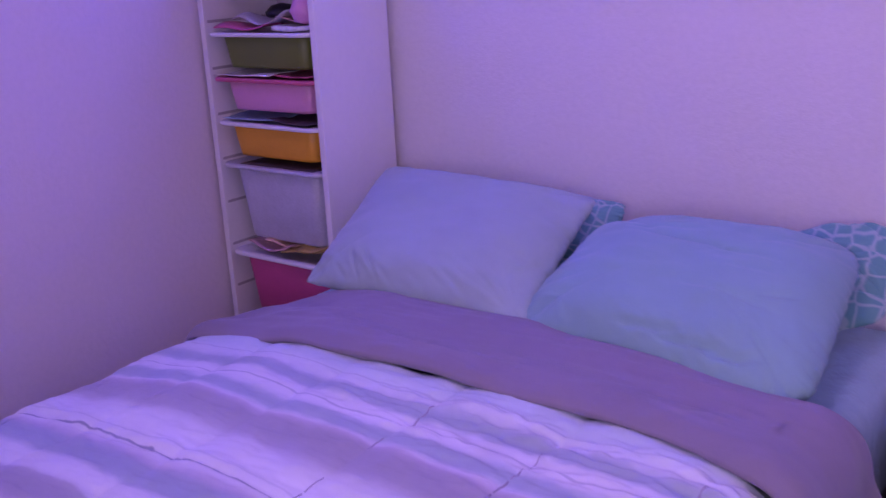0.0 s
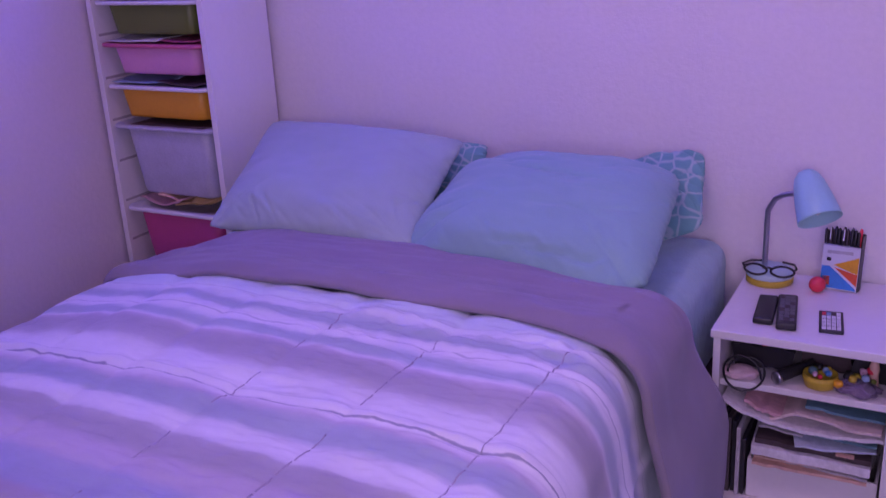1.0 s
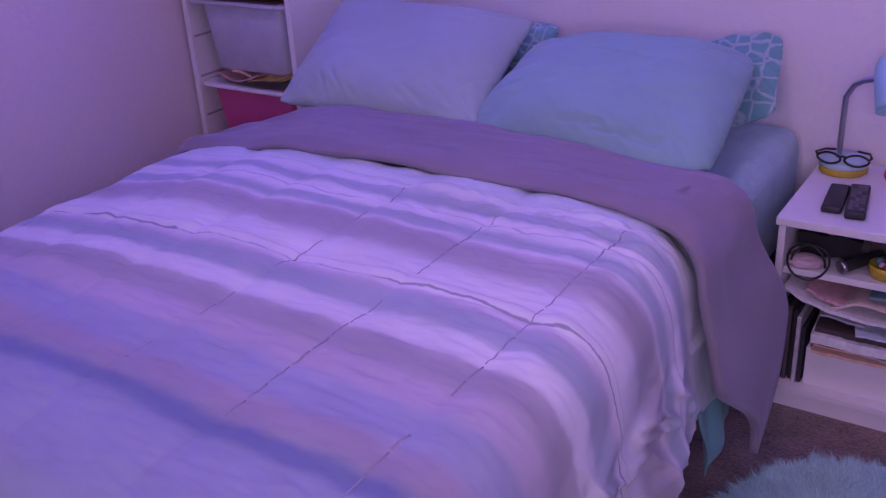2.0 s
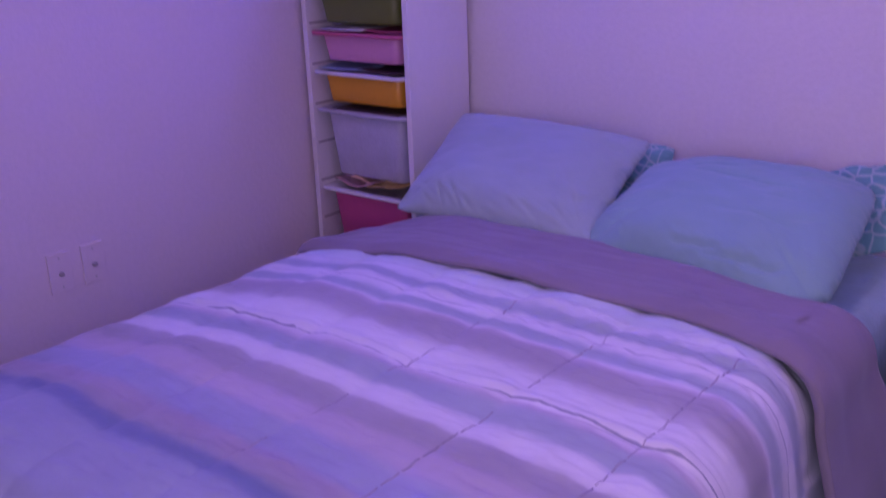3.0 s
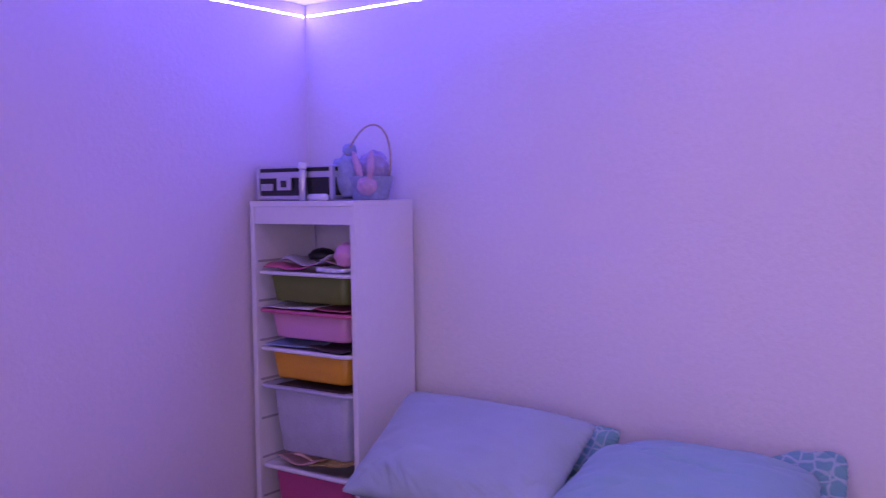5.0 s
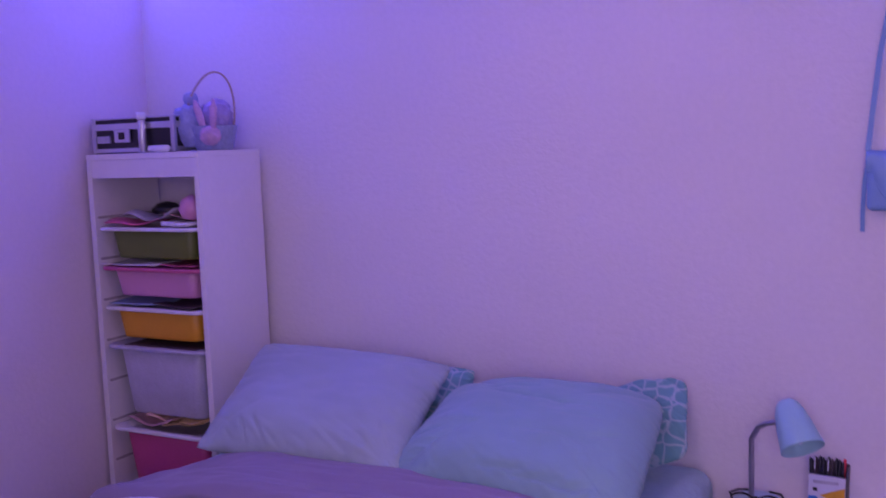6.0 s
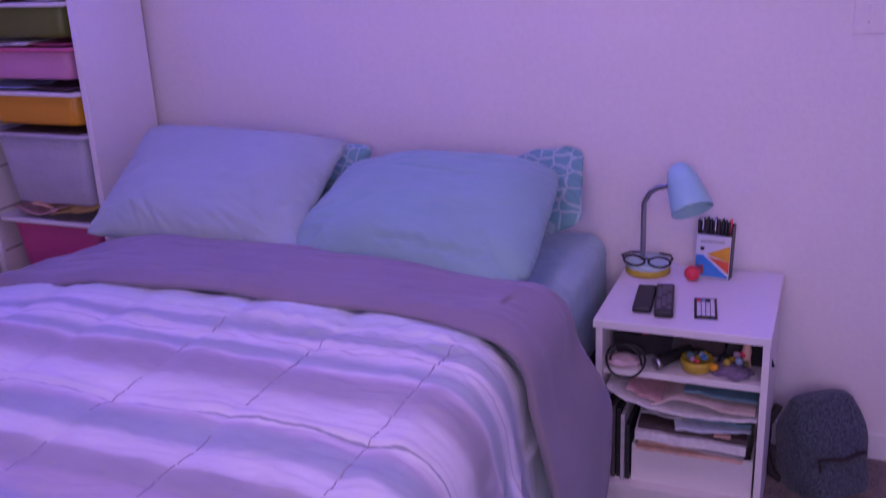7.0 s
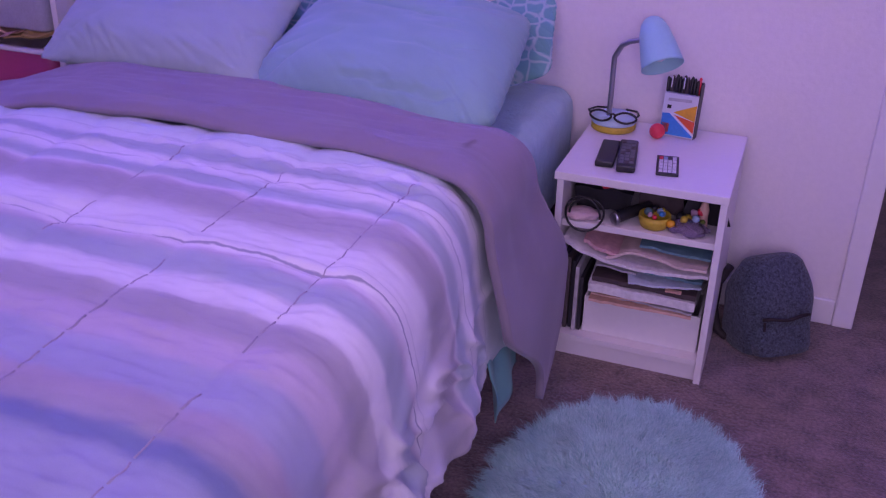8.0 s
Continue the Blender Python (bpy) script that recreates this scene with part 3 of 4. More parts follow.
pillow("pillow", (0.700, -0.635, 0.668), (1.305, -0.610, 0.668), (0.584, -0.17, 0.852), (1.240, -0.17, 0.830), 0.16, M_PILLOW, "pale blue cotton pillow leaning on the pillow behind it", seed=3, soft=24,
       creases=((0.33, 0.08, 0.05, -1.4, 0.013), (0.25, 0.07, 0.04, -2.0, 0.012), (0.40, 0.05, 0.05, -0.8, 0.006), (0.18, 0.05, 0.05, -1.0, 0.008), (0.95, 0.3, 0.05, 2.0, 0.006)))
pillow("pillow", (1.262, -0.615, 0.664), (1.905, -0.700, 0.648), (1.265, -0.18, 0.786), (1.852, -0.165, 0.798), 0.19, M_PILLOW2, "plump aqua blue cotton pillow with creases", seed=5, soft=5.6,
       creases=((0.55, 0.62, 0.22, -0.14, 0.011), (0.72, 0.50, 0.10, 0.12, 0.004), (0.50, 0.10, 0.10, 0.16, 0.015), (0.64, 0.09, 0.10, 0.13, 0.018), (0.78, 0.085, 0.09, 0.10, 0.018), (0.68, 0.33, 0.16, -0.10, 0.006), (0.35, 0.72, 0.14, 0.05, 0.005), (0.84, 0.40, 0.06, 0.7, 0.006), (0.12, 0.26, 0.08, 0.45, 0.005)))


# ---- shelf with bins ----
SX0, SX1, SY0, SY1, SH = 0.03, 0.49, -0.315, -0.025, 1.45
unit = thing("shelf_unit", (0.26, -0.165, 0), "tall narrow white storage frame open at the front", "shelf unit")
for x in (SX0, SX1 - 0.02):
    side = part("side_panel", box(x, x + 0.02, SY0, SY1, 0, SH - 0.002, bevel=0.0015), M_WHITE, unit)
    # grooves for the bins; a thin darker strip draws the shade of each
    inner = (x + 0.02, x + 0.0205) if x == SX0 else (x - 0.0005, x)
    for k in range(10):
        z = 0.19 + 0.1325 * k
        part("groove", box(*inner, SY0 + 0.012, SY1 - 0.012, z - 0.004, z + 0.004), M_GROOVE, side)
part("top_panel", box(SX0 - 0.001, SX1 + 0.001, SY0 - 0.001, SY1, SH - 0.018, SH, bevel=0.002), M_WHITE, unit)
part("front_rail", box(SX0 + 0.02, SX1 - 0.02, SY0 + 0.002, SY0 + 0.02, SH - 0.075, SH - 0.018, bevel=0.001), M_WHITE, unit)
part("back_rail", box(SX0 + 0.02, SX1 - 0.02, SY1 - 0.02, SY1 - 0.002, SH - 0.085, SH - 0.018, bevel=0.001), M_WHITE, unit)
part("bottom_panel", box(SX0 + 0.02, SX1 - 0.02, SY0 + 0.01, SY1 - 0.01, 0.05, 0.068, bevel=0.001), M_WHITE, unit)


def rounded(x0, x1, y0, y1, r, z, n=5):
    out = []
    for cx, cy, a0 in ((x1 - r, y1 - r, 0), (x0 + r, y1 - r, 90), (x0 + r, y0 + r, 180), (x1 - r, y0 + r, 270)):
        out += [Vector((cx + r * math.cos(radians(a0 + 90 * k / n)), cy + r * math.sin(radians(a0 + 90 * k / n)), z)) for k in range(n + 1)]
    return out


def shell(loops, bm=None):
    bm = bm or bmesh.new()
    rings = [[bm.verts.new(p) for p in loop] for loop in loops]
    n = len(rings[0])
    for a, b in zip(rings, rings[1:]):
        for k in range(n):
            bm.faces.new((a[k], a[(k + 1) % n], b[(k + 1) % n], b[k]))
    bm.faces.new(rings[0][::-1])
    bm.faces.new(rings[-1])
    return bm


def bin_box(z, deep, body, rim, label):
    """A tapered tub that hangs by its rim at height z."""
    x0, x1, y0, y1 = SX0 + 0.022, SX1 - 0.022, SY0 - 0.006, SY1 - 0.01
    ob = thing("storage_bin", (0.26, -0.165, z - deep), label, "storage bin", "bins in the shelf unit")
    t = 0.022 if deep < 0.15 else 0.04
    bx0, bx1, by0, by1 = x0 + 0.036, x1 - 0.036, y0 + 0.022, y1 - 0.02
    loops = [rounded(bx0 + t * 0.55, bx1 - t * 0.55, by0 + t * 0.6, by1 - t * 0.6, 0.03, z - deep),
             rounded(bx0 + t * 0.45, bx1 - t * 0.45, by0 + t * 0.45, by1 - t * 0.45, 0.035, z - deep + 0.008),
             rounded(bx0, bx1, by0, by1, 0.035, z - 0.008),
             rounded(bx0 + 0.003, bx1 - 0.003, by0 + 0.003, by1 - 0.003, 0.033, z - 0.004),
             rounded(bx0 + t * 0.5, bx1 - t * 0.5, by0 + t * 0.5, by1 - t * 0.5, 0.03, z - deep + 0.012)]
    part("tub", shell(loops), body, ob, "", True)
    r = shell([rounded(x0 + 0.006, x1 - 0.006, y0 + 0.004, y1 - 0.004, 0.035, z - 0.010), rounded(x0, x1, y0, y1, 0.04, z - 0.008), rounded(x0, x1, y0, y1, 0.04, z - 0.001),
               rounded(x0 + 0.003, x1 - 0.003, y0 + 0.003, y1 - 0.003, 0.038, z + 0.002), rounded(bx0 + 0.004, bx1 - 0.004, by0 + 0.004, by1 - 0.004, 0.035, z + 0.001),
               rounded(bx0 + 0.012, bx1 - 0.012, by0 + 0.012, by1 - 0.012, 0.033, z - 0.007)])
    part("rim", r, rim, ob, "", True)
    return ob


bin_box(1.219, 0.098, M_GREEN, M_LID, "dark olive green plastic bin under a white rim")
bin_box(1.093, 0.092, M_PINK, M_ROSERIM, "pale pink plastic bin with a rose rim")
bin_box(0.966, 0.100, M_YELLOW, M_LID, "orange-yellow plastic bin with a white rim")
bin_box(0.841, 0.225, M_MILK, M_MILK, "deep milky white plastic bin")
pinkbin = bin_box(0.571, 0.222, M_HOTPINK, M_LID, "deep hot pink plastic bin with a white rim")
for x, z in ((0.17, 0.47), (0.22, 0.462)):
    part("sticker", box(x, x + 0.012, -0.2875, -0.2855, z, z + 0.007, bevel=0.001), M_LID, pinkbin, "small white sticker")


def leaf_paper(name, x, y, z, w, d, turn, material, label, curl=0.008, thick=0.0015, category="paper", lift=0.0, seed=0):
    m = pose(x, y, z, 0, 0, turn)

    def fn(u, v):
        h = curl * (0.5 + wob(u * 1.5 + seed, v * 1.5, seed * 1.7, 1.3)) * (0.3 + abs(2 * u - 1)) + lift * u
        return m @ Vector(((u - 0.5) * w, (v - 0.5) * d, h + thick))
    return tagged(link(name, cloth(fn, 12, 8, thick), material, True), label, category)


leaf_paper("paper_sheet", 0.17, -0.20, 1.222, 0.20, 0.20, 8, M_ROSERIM, "rose sheet of paper on the green bin", 0.02, 0.003, seed=1)
leaf_paper("paper_sheet", 0.25, -0.21, 1.234, 0.25, 0.15, -6, M_PAPERS[0], "grey paper sheet lying loosely on top", 0.03, 0.002, seed=2)
leaf_paper("notebook", 0.38, -0.235, 1.223, 0.13, 0.14, -8, M_PAPERS[4], "white notebook on the green bin", 0.004, 0.012, "notebook", seed=3)
leaf_paper("paper_sheet", 0.37, -0.20, 1.240, 0.15, 0.14, 12, M_PAPERS[1], "pink printed sheet of paper", 0.02, 0.002, seed=4)
tagged(link("hair_tie", lathe([(0.002, 0), (0.045, 0.004), (0.05, 0.018), (0.03, 0.036), (0.004, 0.042)], pose(0.20, -0.15, 1.249), 20), M_BLACK, True), "dark rounded hair piece lying on papers", "hair accessory")
tagged(link("pink_toy", lathe([(0.003, 0), (0.03, 0.008), (0.042, 0.035), (0.03, 0.066), (0.003, 0.08)], pose(0.415, -0.27, 1.240), 20), M_PINK, True), "small rounded pale pink object on papers", "toy")
leaf_paper("paper_sheet", 0.17, -0.23, 1.098, 0.22, 0.16, 3, M_PAPER, "white paper on the pink bin", 0.008, 0.002, seed=5)
leaf_paper("paper_sheet", 0.36, -0.20, 1.097, 0.16, 0.18, -8, M_ROSERIM, "red paper on the pink bin", 0.004, 0.002, seed=6)
leaf_paper("paper_sheet", 0.17, -0.21, 0.972, 0.20, 0.18, 10, M_PAPERS[3], "blue printed sheet on the yellow bin", 0.008, 0.002, seed=7)
leaf_paper("paper_sheet", 0.35, -0.225, 0.971, 0.20, 0.16, -12, M_PAPERS[5], "dark sheet on the yellow bin", 0.006, 0.002, seed=8)
leaf_paper("paper_sheet", 0.27, -0.2, 0.838, 0.3, 0.2, 0, M_PAPERS[5], "dark folder lying on the white bin", 0.006, 0.003, seed=9)
leaf_paper("kraft_envelope", 0.385, -0.215, 0.600, 0.15, 0.15, 24, M_KRAFT, "brown kraft envelope among papers in the pink bin", 0.02, 0.004, "envelope", lift=0.02, seed=10)
leaf_paper("paper_sheet", 0.19, -0.21, 0.578, 0.20, 0.15, -10, M_PAPERS[1], "reddish printed paper in the pink bin", 0.02, 0.003, seed=11)
leaf_paper("kraft_envelope", 0.345, -0.235, 0.586, 0.17, 0.13, 14, M_KRAFT, "second kraft envelope under the first", 0.02, 0.004, "envelope", lift=0.015, seed=21)
leaf_paper("paper_sheet", 0.22, -0.22, 0.592, 0.13, 0.12, 34, M_PAPERS[2], "peach paper in the pink bin", 0.02, 0.002, seed=12)
leaf_paper("paper_sheet", 0.16, -0.16, 0.596, 0.14, 0.12, 12, M_PAPERS[3], "blue paper in the pink bin", 0.02, 0.002, seed=13)

# ---- things on top of the shelf ----
case = thing("metal_case", (0.19, -0.2, SH), "small black case with aluminium edges and a latch", "case")
CX0, CX1, CY0, CY1, CZ0, CZ1 = 0.035, 0.375, -0.285, -0.09, SH + 0.004, SH + 0.112
part("body", box(CX0 + 0.004, CX1 - 0.004, CY0 + 0.004, CY1 - 0.004, CZ0 + 0.002, CZ1 - 0.002, bevel=0.003), M_BLACK, case)
for z0, z1 in ((CZ0, CZ0 + 0.013), (CZ1 - 0.038, CZ1 - 0.018), (CZ1 - 0.006, CZ1)):
    part("edge_band", box(CX0, CX1, CY0, CY1, z0, z1, bevel=0.002), M_ALU, case, "aluminium edging")
for x in (CX0, CX1 - 0.012):
    for y in (CY0, CY1 - 0.012):
        part("corner", box(x - 0.0015, x + 0.0135, y - 0.0015, y + 0.0135, CZ0 - 0.002, CZ1 + 0.0015, bevel=0.003), M_ALU, case)
latch = part("latch", box(0.135, 0.20, CY0 - 0.008, CY0 - 0.0005, CZ0 + 0.030, CZ0 + 0.072, bevel=0.003), M_ALU, case, "aluminium latch")
part("latch_hole", box(0.155, 0.18, CY0 - 0.0095, CY0 - 0.008, CZ0 + 0.040, CZ0 + 0.062, bevel=0.0005), M_BLACK, latch)
part("plate", box(0.055, 0.11, CY0 - 0.002, CY0 + 0.0035, CZ0 + 0.03, CZ0 + 0.052, bevel=0.001), M_PAPERS[0], case)
bottle = thing("spray_bottle", (0.262, -0.302, SH), "slim bright silver cylinder standing before the case", "bottle")
part("body", lathe([(0.011, 0), (0.0125, 0.002), (0.0125, 0.096), (0.010, 0.101)], pose(0.262, -0.3005, SH), 20), M_ALU, bottle, "", True)
part("cap", lathe([(0.0125, 0.1015), (0.014, 0.104), (0.014, 0.120), (0.012, 0.123)], pose(0.262, -0.3005, SH), 20), M_LID, bottle, "", True)
tagged(link("white_tube", lathe([(0.004, 0), (0.011, 0.004), (0.011, 0.075), (0.007, 0.08)], pose(0.285, -0.299, SH + 0.0112, 0, 90, 0), 16), M_LID, True), "small white tube lying before the case", "tube")

basket = thing("gift_basket", (0.44, -0.19, SH), "small wrapped gift basket in blue and pink with a handle", "basket")
M_WICKER = surface("pale_wicker", (0.50, 0.38, 0.27), rough=0.7, var=0.3, scale=40)
M_WRAPBLUE = surface("blue_tissue", (0.33, 0.37, 0.55), rough=0.5, var=0.25, scale=25, grain=80, bump=0.4, dist=0.01)
M_WRAPLILAC = surface("lilac_tissue", (0.40, 0.33, 0.52), rough=0.45, var=0.25, scale=25, grain=80, bump=0.4, dist=0.01)
M_WRAPPINK = surface("pink_tissue", (0.60, 0.38, 0.52), rough=0.5, var=0.25, scale=25, grain=80, bump=0.4, dist=0.01)


def lump(c, r, seed, material, name, parent, rough=0.25):
    bm = bmesh.new()
    bmesh.ops.create_icosphere(bm, subdivisions=4, radius=1.0)
    for v in bm.verts:
        n = v.co.copy()
        k = 1 + rough * wob(n.x + seed, n.y, n.z, 2.2) + 0.4 * rough * wob(n.x, n.y + seed, n.z, 6)
        v.co = Vector((c[0] + n.x * r[0] * k, c[1] + n.y * r[1] * k, max(SH + 0.012, c[2] + n.z * r[2] * k)))
    return part(name, bm, material, parent, "", True)


part("bucket", lathe([(0.050, 0.0), (0.056, 0.004), (0.072, 0.070), (0.074, 0.074), (0.069, 0.072), (0.05, 0.012)], pose(0.445, -0.185, SH + 0.0005), 36), M_WRAPBLUE, basket, "", True)
lump((0.378, -0.215, SH + 0.072), (0.056, 0.045, 0.074), 1.0, M_WRAPBLUE, "blue_wrapping", basket)
lump((0.378, -0.205, SH + 0.160), (0.023, 0.022, 0.022), 6.0, M_WRAPBLUE, "pompom", basket, 0.12)
lump((0.455, -0.180, SH + 0.105), (0.052, 0.045, 0.050), 9.0, M_WRAPLILAC, "lilac_wrapping", basket, 0.2)
lump((0.478, -0.240, SH + 0.045), (0.034, 0.028, 0.030), 4.0, M_WRAPPINK, "pink_body", basket, 0.08)
for dx, lean in ((-0.018, -14), (0.016, 10)):
    ear = lathe([(0.003, 0), (0.010, 0.008), (0.014, 0.040), (0.013, 0.070), (0.006, 0.092), (0.002, 0.096)], pose(0.478 + dx, -0.245, SH + 0.060, 6, lean, 0) @ Matrix.Diagonal((1, 0.5, 1, 1)), 16)
    part("ear", ear, M_WRAPPINK, basket, "long pink ear", True)
part("handle", tube(arc((0.435, -0.195, SH + 0.075), 0.080, 0, 180, 28, (0.94, 0.34, 0), (0.42, 0, 2.02)), 0.0034, 8), M_WICKER, basket, "pale bent handle", True)

# ---- nightstand ----
NX0, NX1, NY0, NY1, NH = 1.985, 2.374, -0.43, -0.02, 0.50
stand = thing("nightstand", ((NX0 + NX1) / 2, (NY0 + NY1) / 2, 0), "small white open nightstand crammed with papers", "nightstand")
part("top", box(NX0 - 0.006, NX1 + 0.002, NY0 - 0.006, NY1, NH - 0.02, NH, bevel=0.002), M_WHITE, stand)
for x in (NX0, NX1 - 0.016):
    part("side_panel", box(x, x + 0.016, NY0, NY1, 0, NH - 0.0205, bevel=0.001), M_WHITE, stand)
# the back is a darker grey than the white boards
part("back_panel", box(NX0 + 0.016, NX1 - 0.016, NY1 - 0.006, NY1 - 0.001, 0.03, NH - 0.021), M_GREY, stand)
part("shelf", box(NX0 + 0.0165, NX1 - 0.0165, NY0 + 0.012, NY1 - 0.0065, 0.358, 0.374, bevel=0.001), M_WHITE, stand)
part("bottom_panel", box(NX0 + 0.0165, NX1 - 0.0165, NY0 + 0.004, NY1 - 0.0065, 0.048, 0.064, bevel=0.001), M_WHITE, stand)
part("plinth", box(NX0 + 0.0165, NX1 - 0.0165, NY0 + 0.016, NY0 + 0.03, 0.0, 0.0475, bevel=0.001), M_WHITE, stand)


# papers and boxes inside
def bundle(name, x0, x1, y0, y1, z0, z1, material, label, category, turn=0, sag=0.0, seed=0, curl=0.0):
    """A stack of sheets with uneven edges."""
    m = pose((x0 + x1) / 2, (y0 + y1) / 2, 0, 0, 0, turn)
    w, d = x1 - x0, y1 - y0

    def fn(u, v):
        droop = -sag * (2 * u - 1) ** 2 + curl * wob(u * 2 + seed, v, seed, 1.5)
        return m @ Vector(((u - 0.5) * w, (v - 0.5) * d, z1 + droop + sag))
    return tagged(link(name, cloth(fn, 16, 8, z1 - z0), material), label, category)


paperbox = thing("white_box", (2.21, -0.25, 0.064), "low white storage box full of papers", "box")
part("front", box(2.068, 2.352, -0.395, -0.388, 0.0645, 0.165, bevel=0.001), M_WHITE, paperbox)
part("back", box(2.068, 2.352, -0.10, -0.093, 0.0645, 0.165, bevel=0.001), M_WHITE, paperbox)
for x in (2.068, 2.345):
    part("side", box(x, x + 0.007, -0.3875, -0.1005, 0.0645, 0.165, bevel=0.001), M_WHITE, paperbox)
part("bottom", box(2.0755, 2.3445, -0.3875, -0.1005, 0.0645, 0.07), M_WHITE, paperbox)
def sheaf(name, x0, x1, y0, y1, profile, thick, material, label, category, turn=0, seed=0, ripple=0.004):
    """Sheets that sag and curl along x: profile holds heights at even steps from one end to the other."""
    m = pose((x0 + x1) / 2, (y0 + y1) / 2, 0, 0, 0, turn)
    n = len(profile) - 1

    def fn(u, v):
        k = min(int(u * n), n - 1)
        h = profile[k] + (profile[k + 1] - profile[k]) * ease(u * n - k)
        ragged = 0.004 * wob(u * 3 + seed, 0, seed, 4) * (1 - v)
        return m @ Vector(((u - 0.5) * (x1 - x0), (v - 0.5) * (y1 - y0) + ragged, h + thick + ripple * wob(u * 2 + seed, v * 1.5, seed, 2.2)))
    return tagged(link(name, cloth(fn, 28, 10, thick), material), label, category)


sheaf("loose_paper", 2.078, 2.325, -0.418, -0.12, (0.168, 0.167, 0.166), 0.007, M_PAPERS[2], "peach coloured papers sticking out of the box", "paper", 2, 1, 0.002)
sheaf("loose_paper", 2.10, 2.34, -0.405, -0.12, (0.178, 0.1765, 0.176), 0.005, M_PAPERS[0], "grey papers on the peach ones", "paper", -4, 2, 0.003)
sheaf("loose_paper", 2.075, 2.30, -0.410, -0.12, (0.1855, 0.184, 0.182), 0.004, M_PAPERS[2], "thin peach sheets askew in the stack", "paper", 5, 3, 0.003)
sheaf("magazine", 2.072, 2.326, -0.428, -0.15, (0.203, 0.198, 0.190), 0.022, M_PAPERS[4], "thick white magazine lying askew on the papers", "magazine", 4, 4, 0.002)
sheaf("magazine", 2.082, 2.330, -0.418, -0.13, (0.2265, 0.2225, 0.216), 0.013, M_PAPERS[5], "dark magazine with a glossy cover in the stack", "magazine", 2, 5, 0.002)
sheaf("sticker", 2.262, 2.300, -0.423, -0.405, (0.2325, 0.2315), 0.0012, M_PAPERS[2], "small peach label on the dark magazine", "sticker", 2, 6, 0.0)
sheaf("loose_paper", 2.150, 2.320, -0.424, -0.20, (0.244, 0.240, 0.243), 0.005, M_PAPERS[7], "pale blue sheets sticking out of the stack", "paper", 13, 7, 0.003)
sheaf("loose_paper", 2.100, 2.200, -0.395, -0.16, (0.252, 0.250), 0.005, M_PAPERS[0], "grey sheets at the back of the stack", "paper", -6, 8, 0.003)
sheaf("loose_paper", 2.215, 2.350, -0.405, -0.14, (0.259, 0.258), 0.007, M_PAPERS[6], "teal and olive papers in the stack", "paper", -3, 9, 0.004)
sheaf("folder", 2.008, 2.356, -0.424, -0.12, (0.318, 0.293, 0.279, 0.274, 0.274, 0.277, 0.284), 0.008, M_PAPERS[4], "white bowed folder across the stack", "folder", 0, 10, 0.002)
sheaf("loose_paper", 2.050, 2.135, -0.415, -0.14, (0.322, 0.304, 0.296), 0.008, M_PAPERS[1], "pinkish printed papers on the folder", "paper", 3, 11, 0.004)
sheaf("loose_paper", 2.120, 2.355, -0.420, -0.14, (0.289, 0.313, 0.309, 0.297, 0.300), 0.006, M_CREAM, "cream printed sheets curling up on the folder", "paper", -2, 12, 0.002)
sheaf("loose_paper", 2.185, 2.350, -0.408, -0.14, (0.331, 0.324, 0.322), 0.006, M_PAPERS[6], "teal printed papers pushed under the shelf", "paper", 2, 13, 0.003)
for k, (x, c, h) in enumerate(((2.006, 8, 0.205), (2.018, 9, 0.200), (2.030, 8, 0.190), (2.042, 0, 0.180), (2.053, 8, 0.150))):
    tagged(link("book", box(x, x + 0.0098, -0.405 + 0.006 * (k % 3), -0.17, 0.065, 0.065 + h, bevel=0.0015), M_PAPERS[c]), "thin dark book standing on the bottom panel", "book", "books in the nightstand")

# upper compartment
bundle("dark_pouch", 2.008, 2.150, -0.345, -0.06, 0.3755, 0.428, M_BLACK, "dark soft pouch among the clutter on the shelf", "pouch", 0, 0.008, 11, 0.012)
bundle("dark_pouch", 2.262, 2.352, -0.32, -0.06, 0.3755, 0.460, M_BLACK, "dark soft pouch behind the plastic bags", "pouch", 0, 0.006, 12, 0.012)
bundle("dark_pouch", 2.160, 2.255, -0.30, -0.06, 0.3755, 0.462, M_PAPERS[5], "dark soft pouch behind the toy tub", "pouch", 0, 0.006, 13, 0.012)


def soft_lump(name, c, r, floor_z, seed, material, label, category, rough=0.35):
    """A slack bag or soft thing that lies flat on what carries it."""
    bm = bmesh.new()
    bmesh.ops.create_icosphere(bm, subdivisions=4, radius=1.0)
    for v in bm.verts:
        n = v.co.copy()
        k = 1 + rough * wob(n.x + seed, n.y, n.z, 1.7) + 0.4 * rough * wob(n.x, n.y + seed, n.z, 5)
        v.co = Vector((c[0] + n.x * r[0] * k, c[1] + n.y * r[1] * k, max(floor_z, c[2] + n.z * r[2] * k)))
    return tagged(link(name, bm, material, True), label, category)


soft_lump("soft_pouch", (2.042, -0.392, 0.385), (0.040, 0.030, 0.014), 0.3745, 2, M_BLUSH, "blush pink soft pouch under the cable", "pouch", 0.2)
soft_lump("plastic_bag", (2.115, -0.300, 0.452), (0.060, 0.050, 0.020), 0.438, 6, M_PAPERS[0], "grey crumpled plastic bag on a pouch", "bag")
soft_lump("red_wrapper", (2.088, -0.335, 0.447), (0.017, 0.014, 0.012), 0.436, 9, M_RED, "small crumpled red wrapper on a pouch", "wrapper")
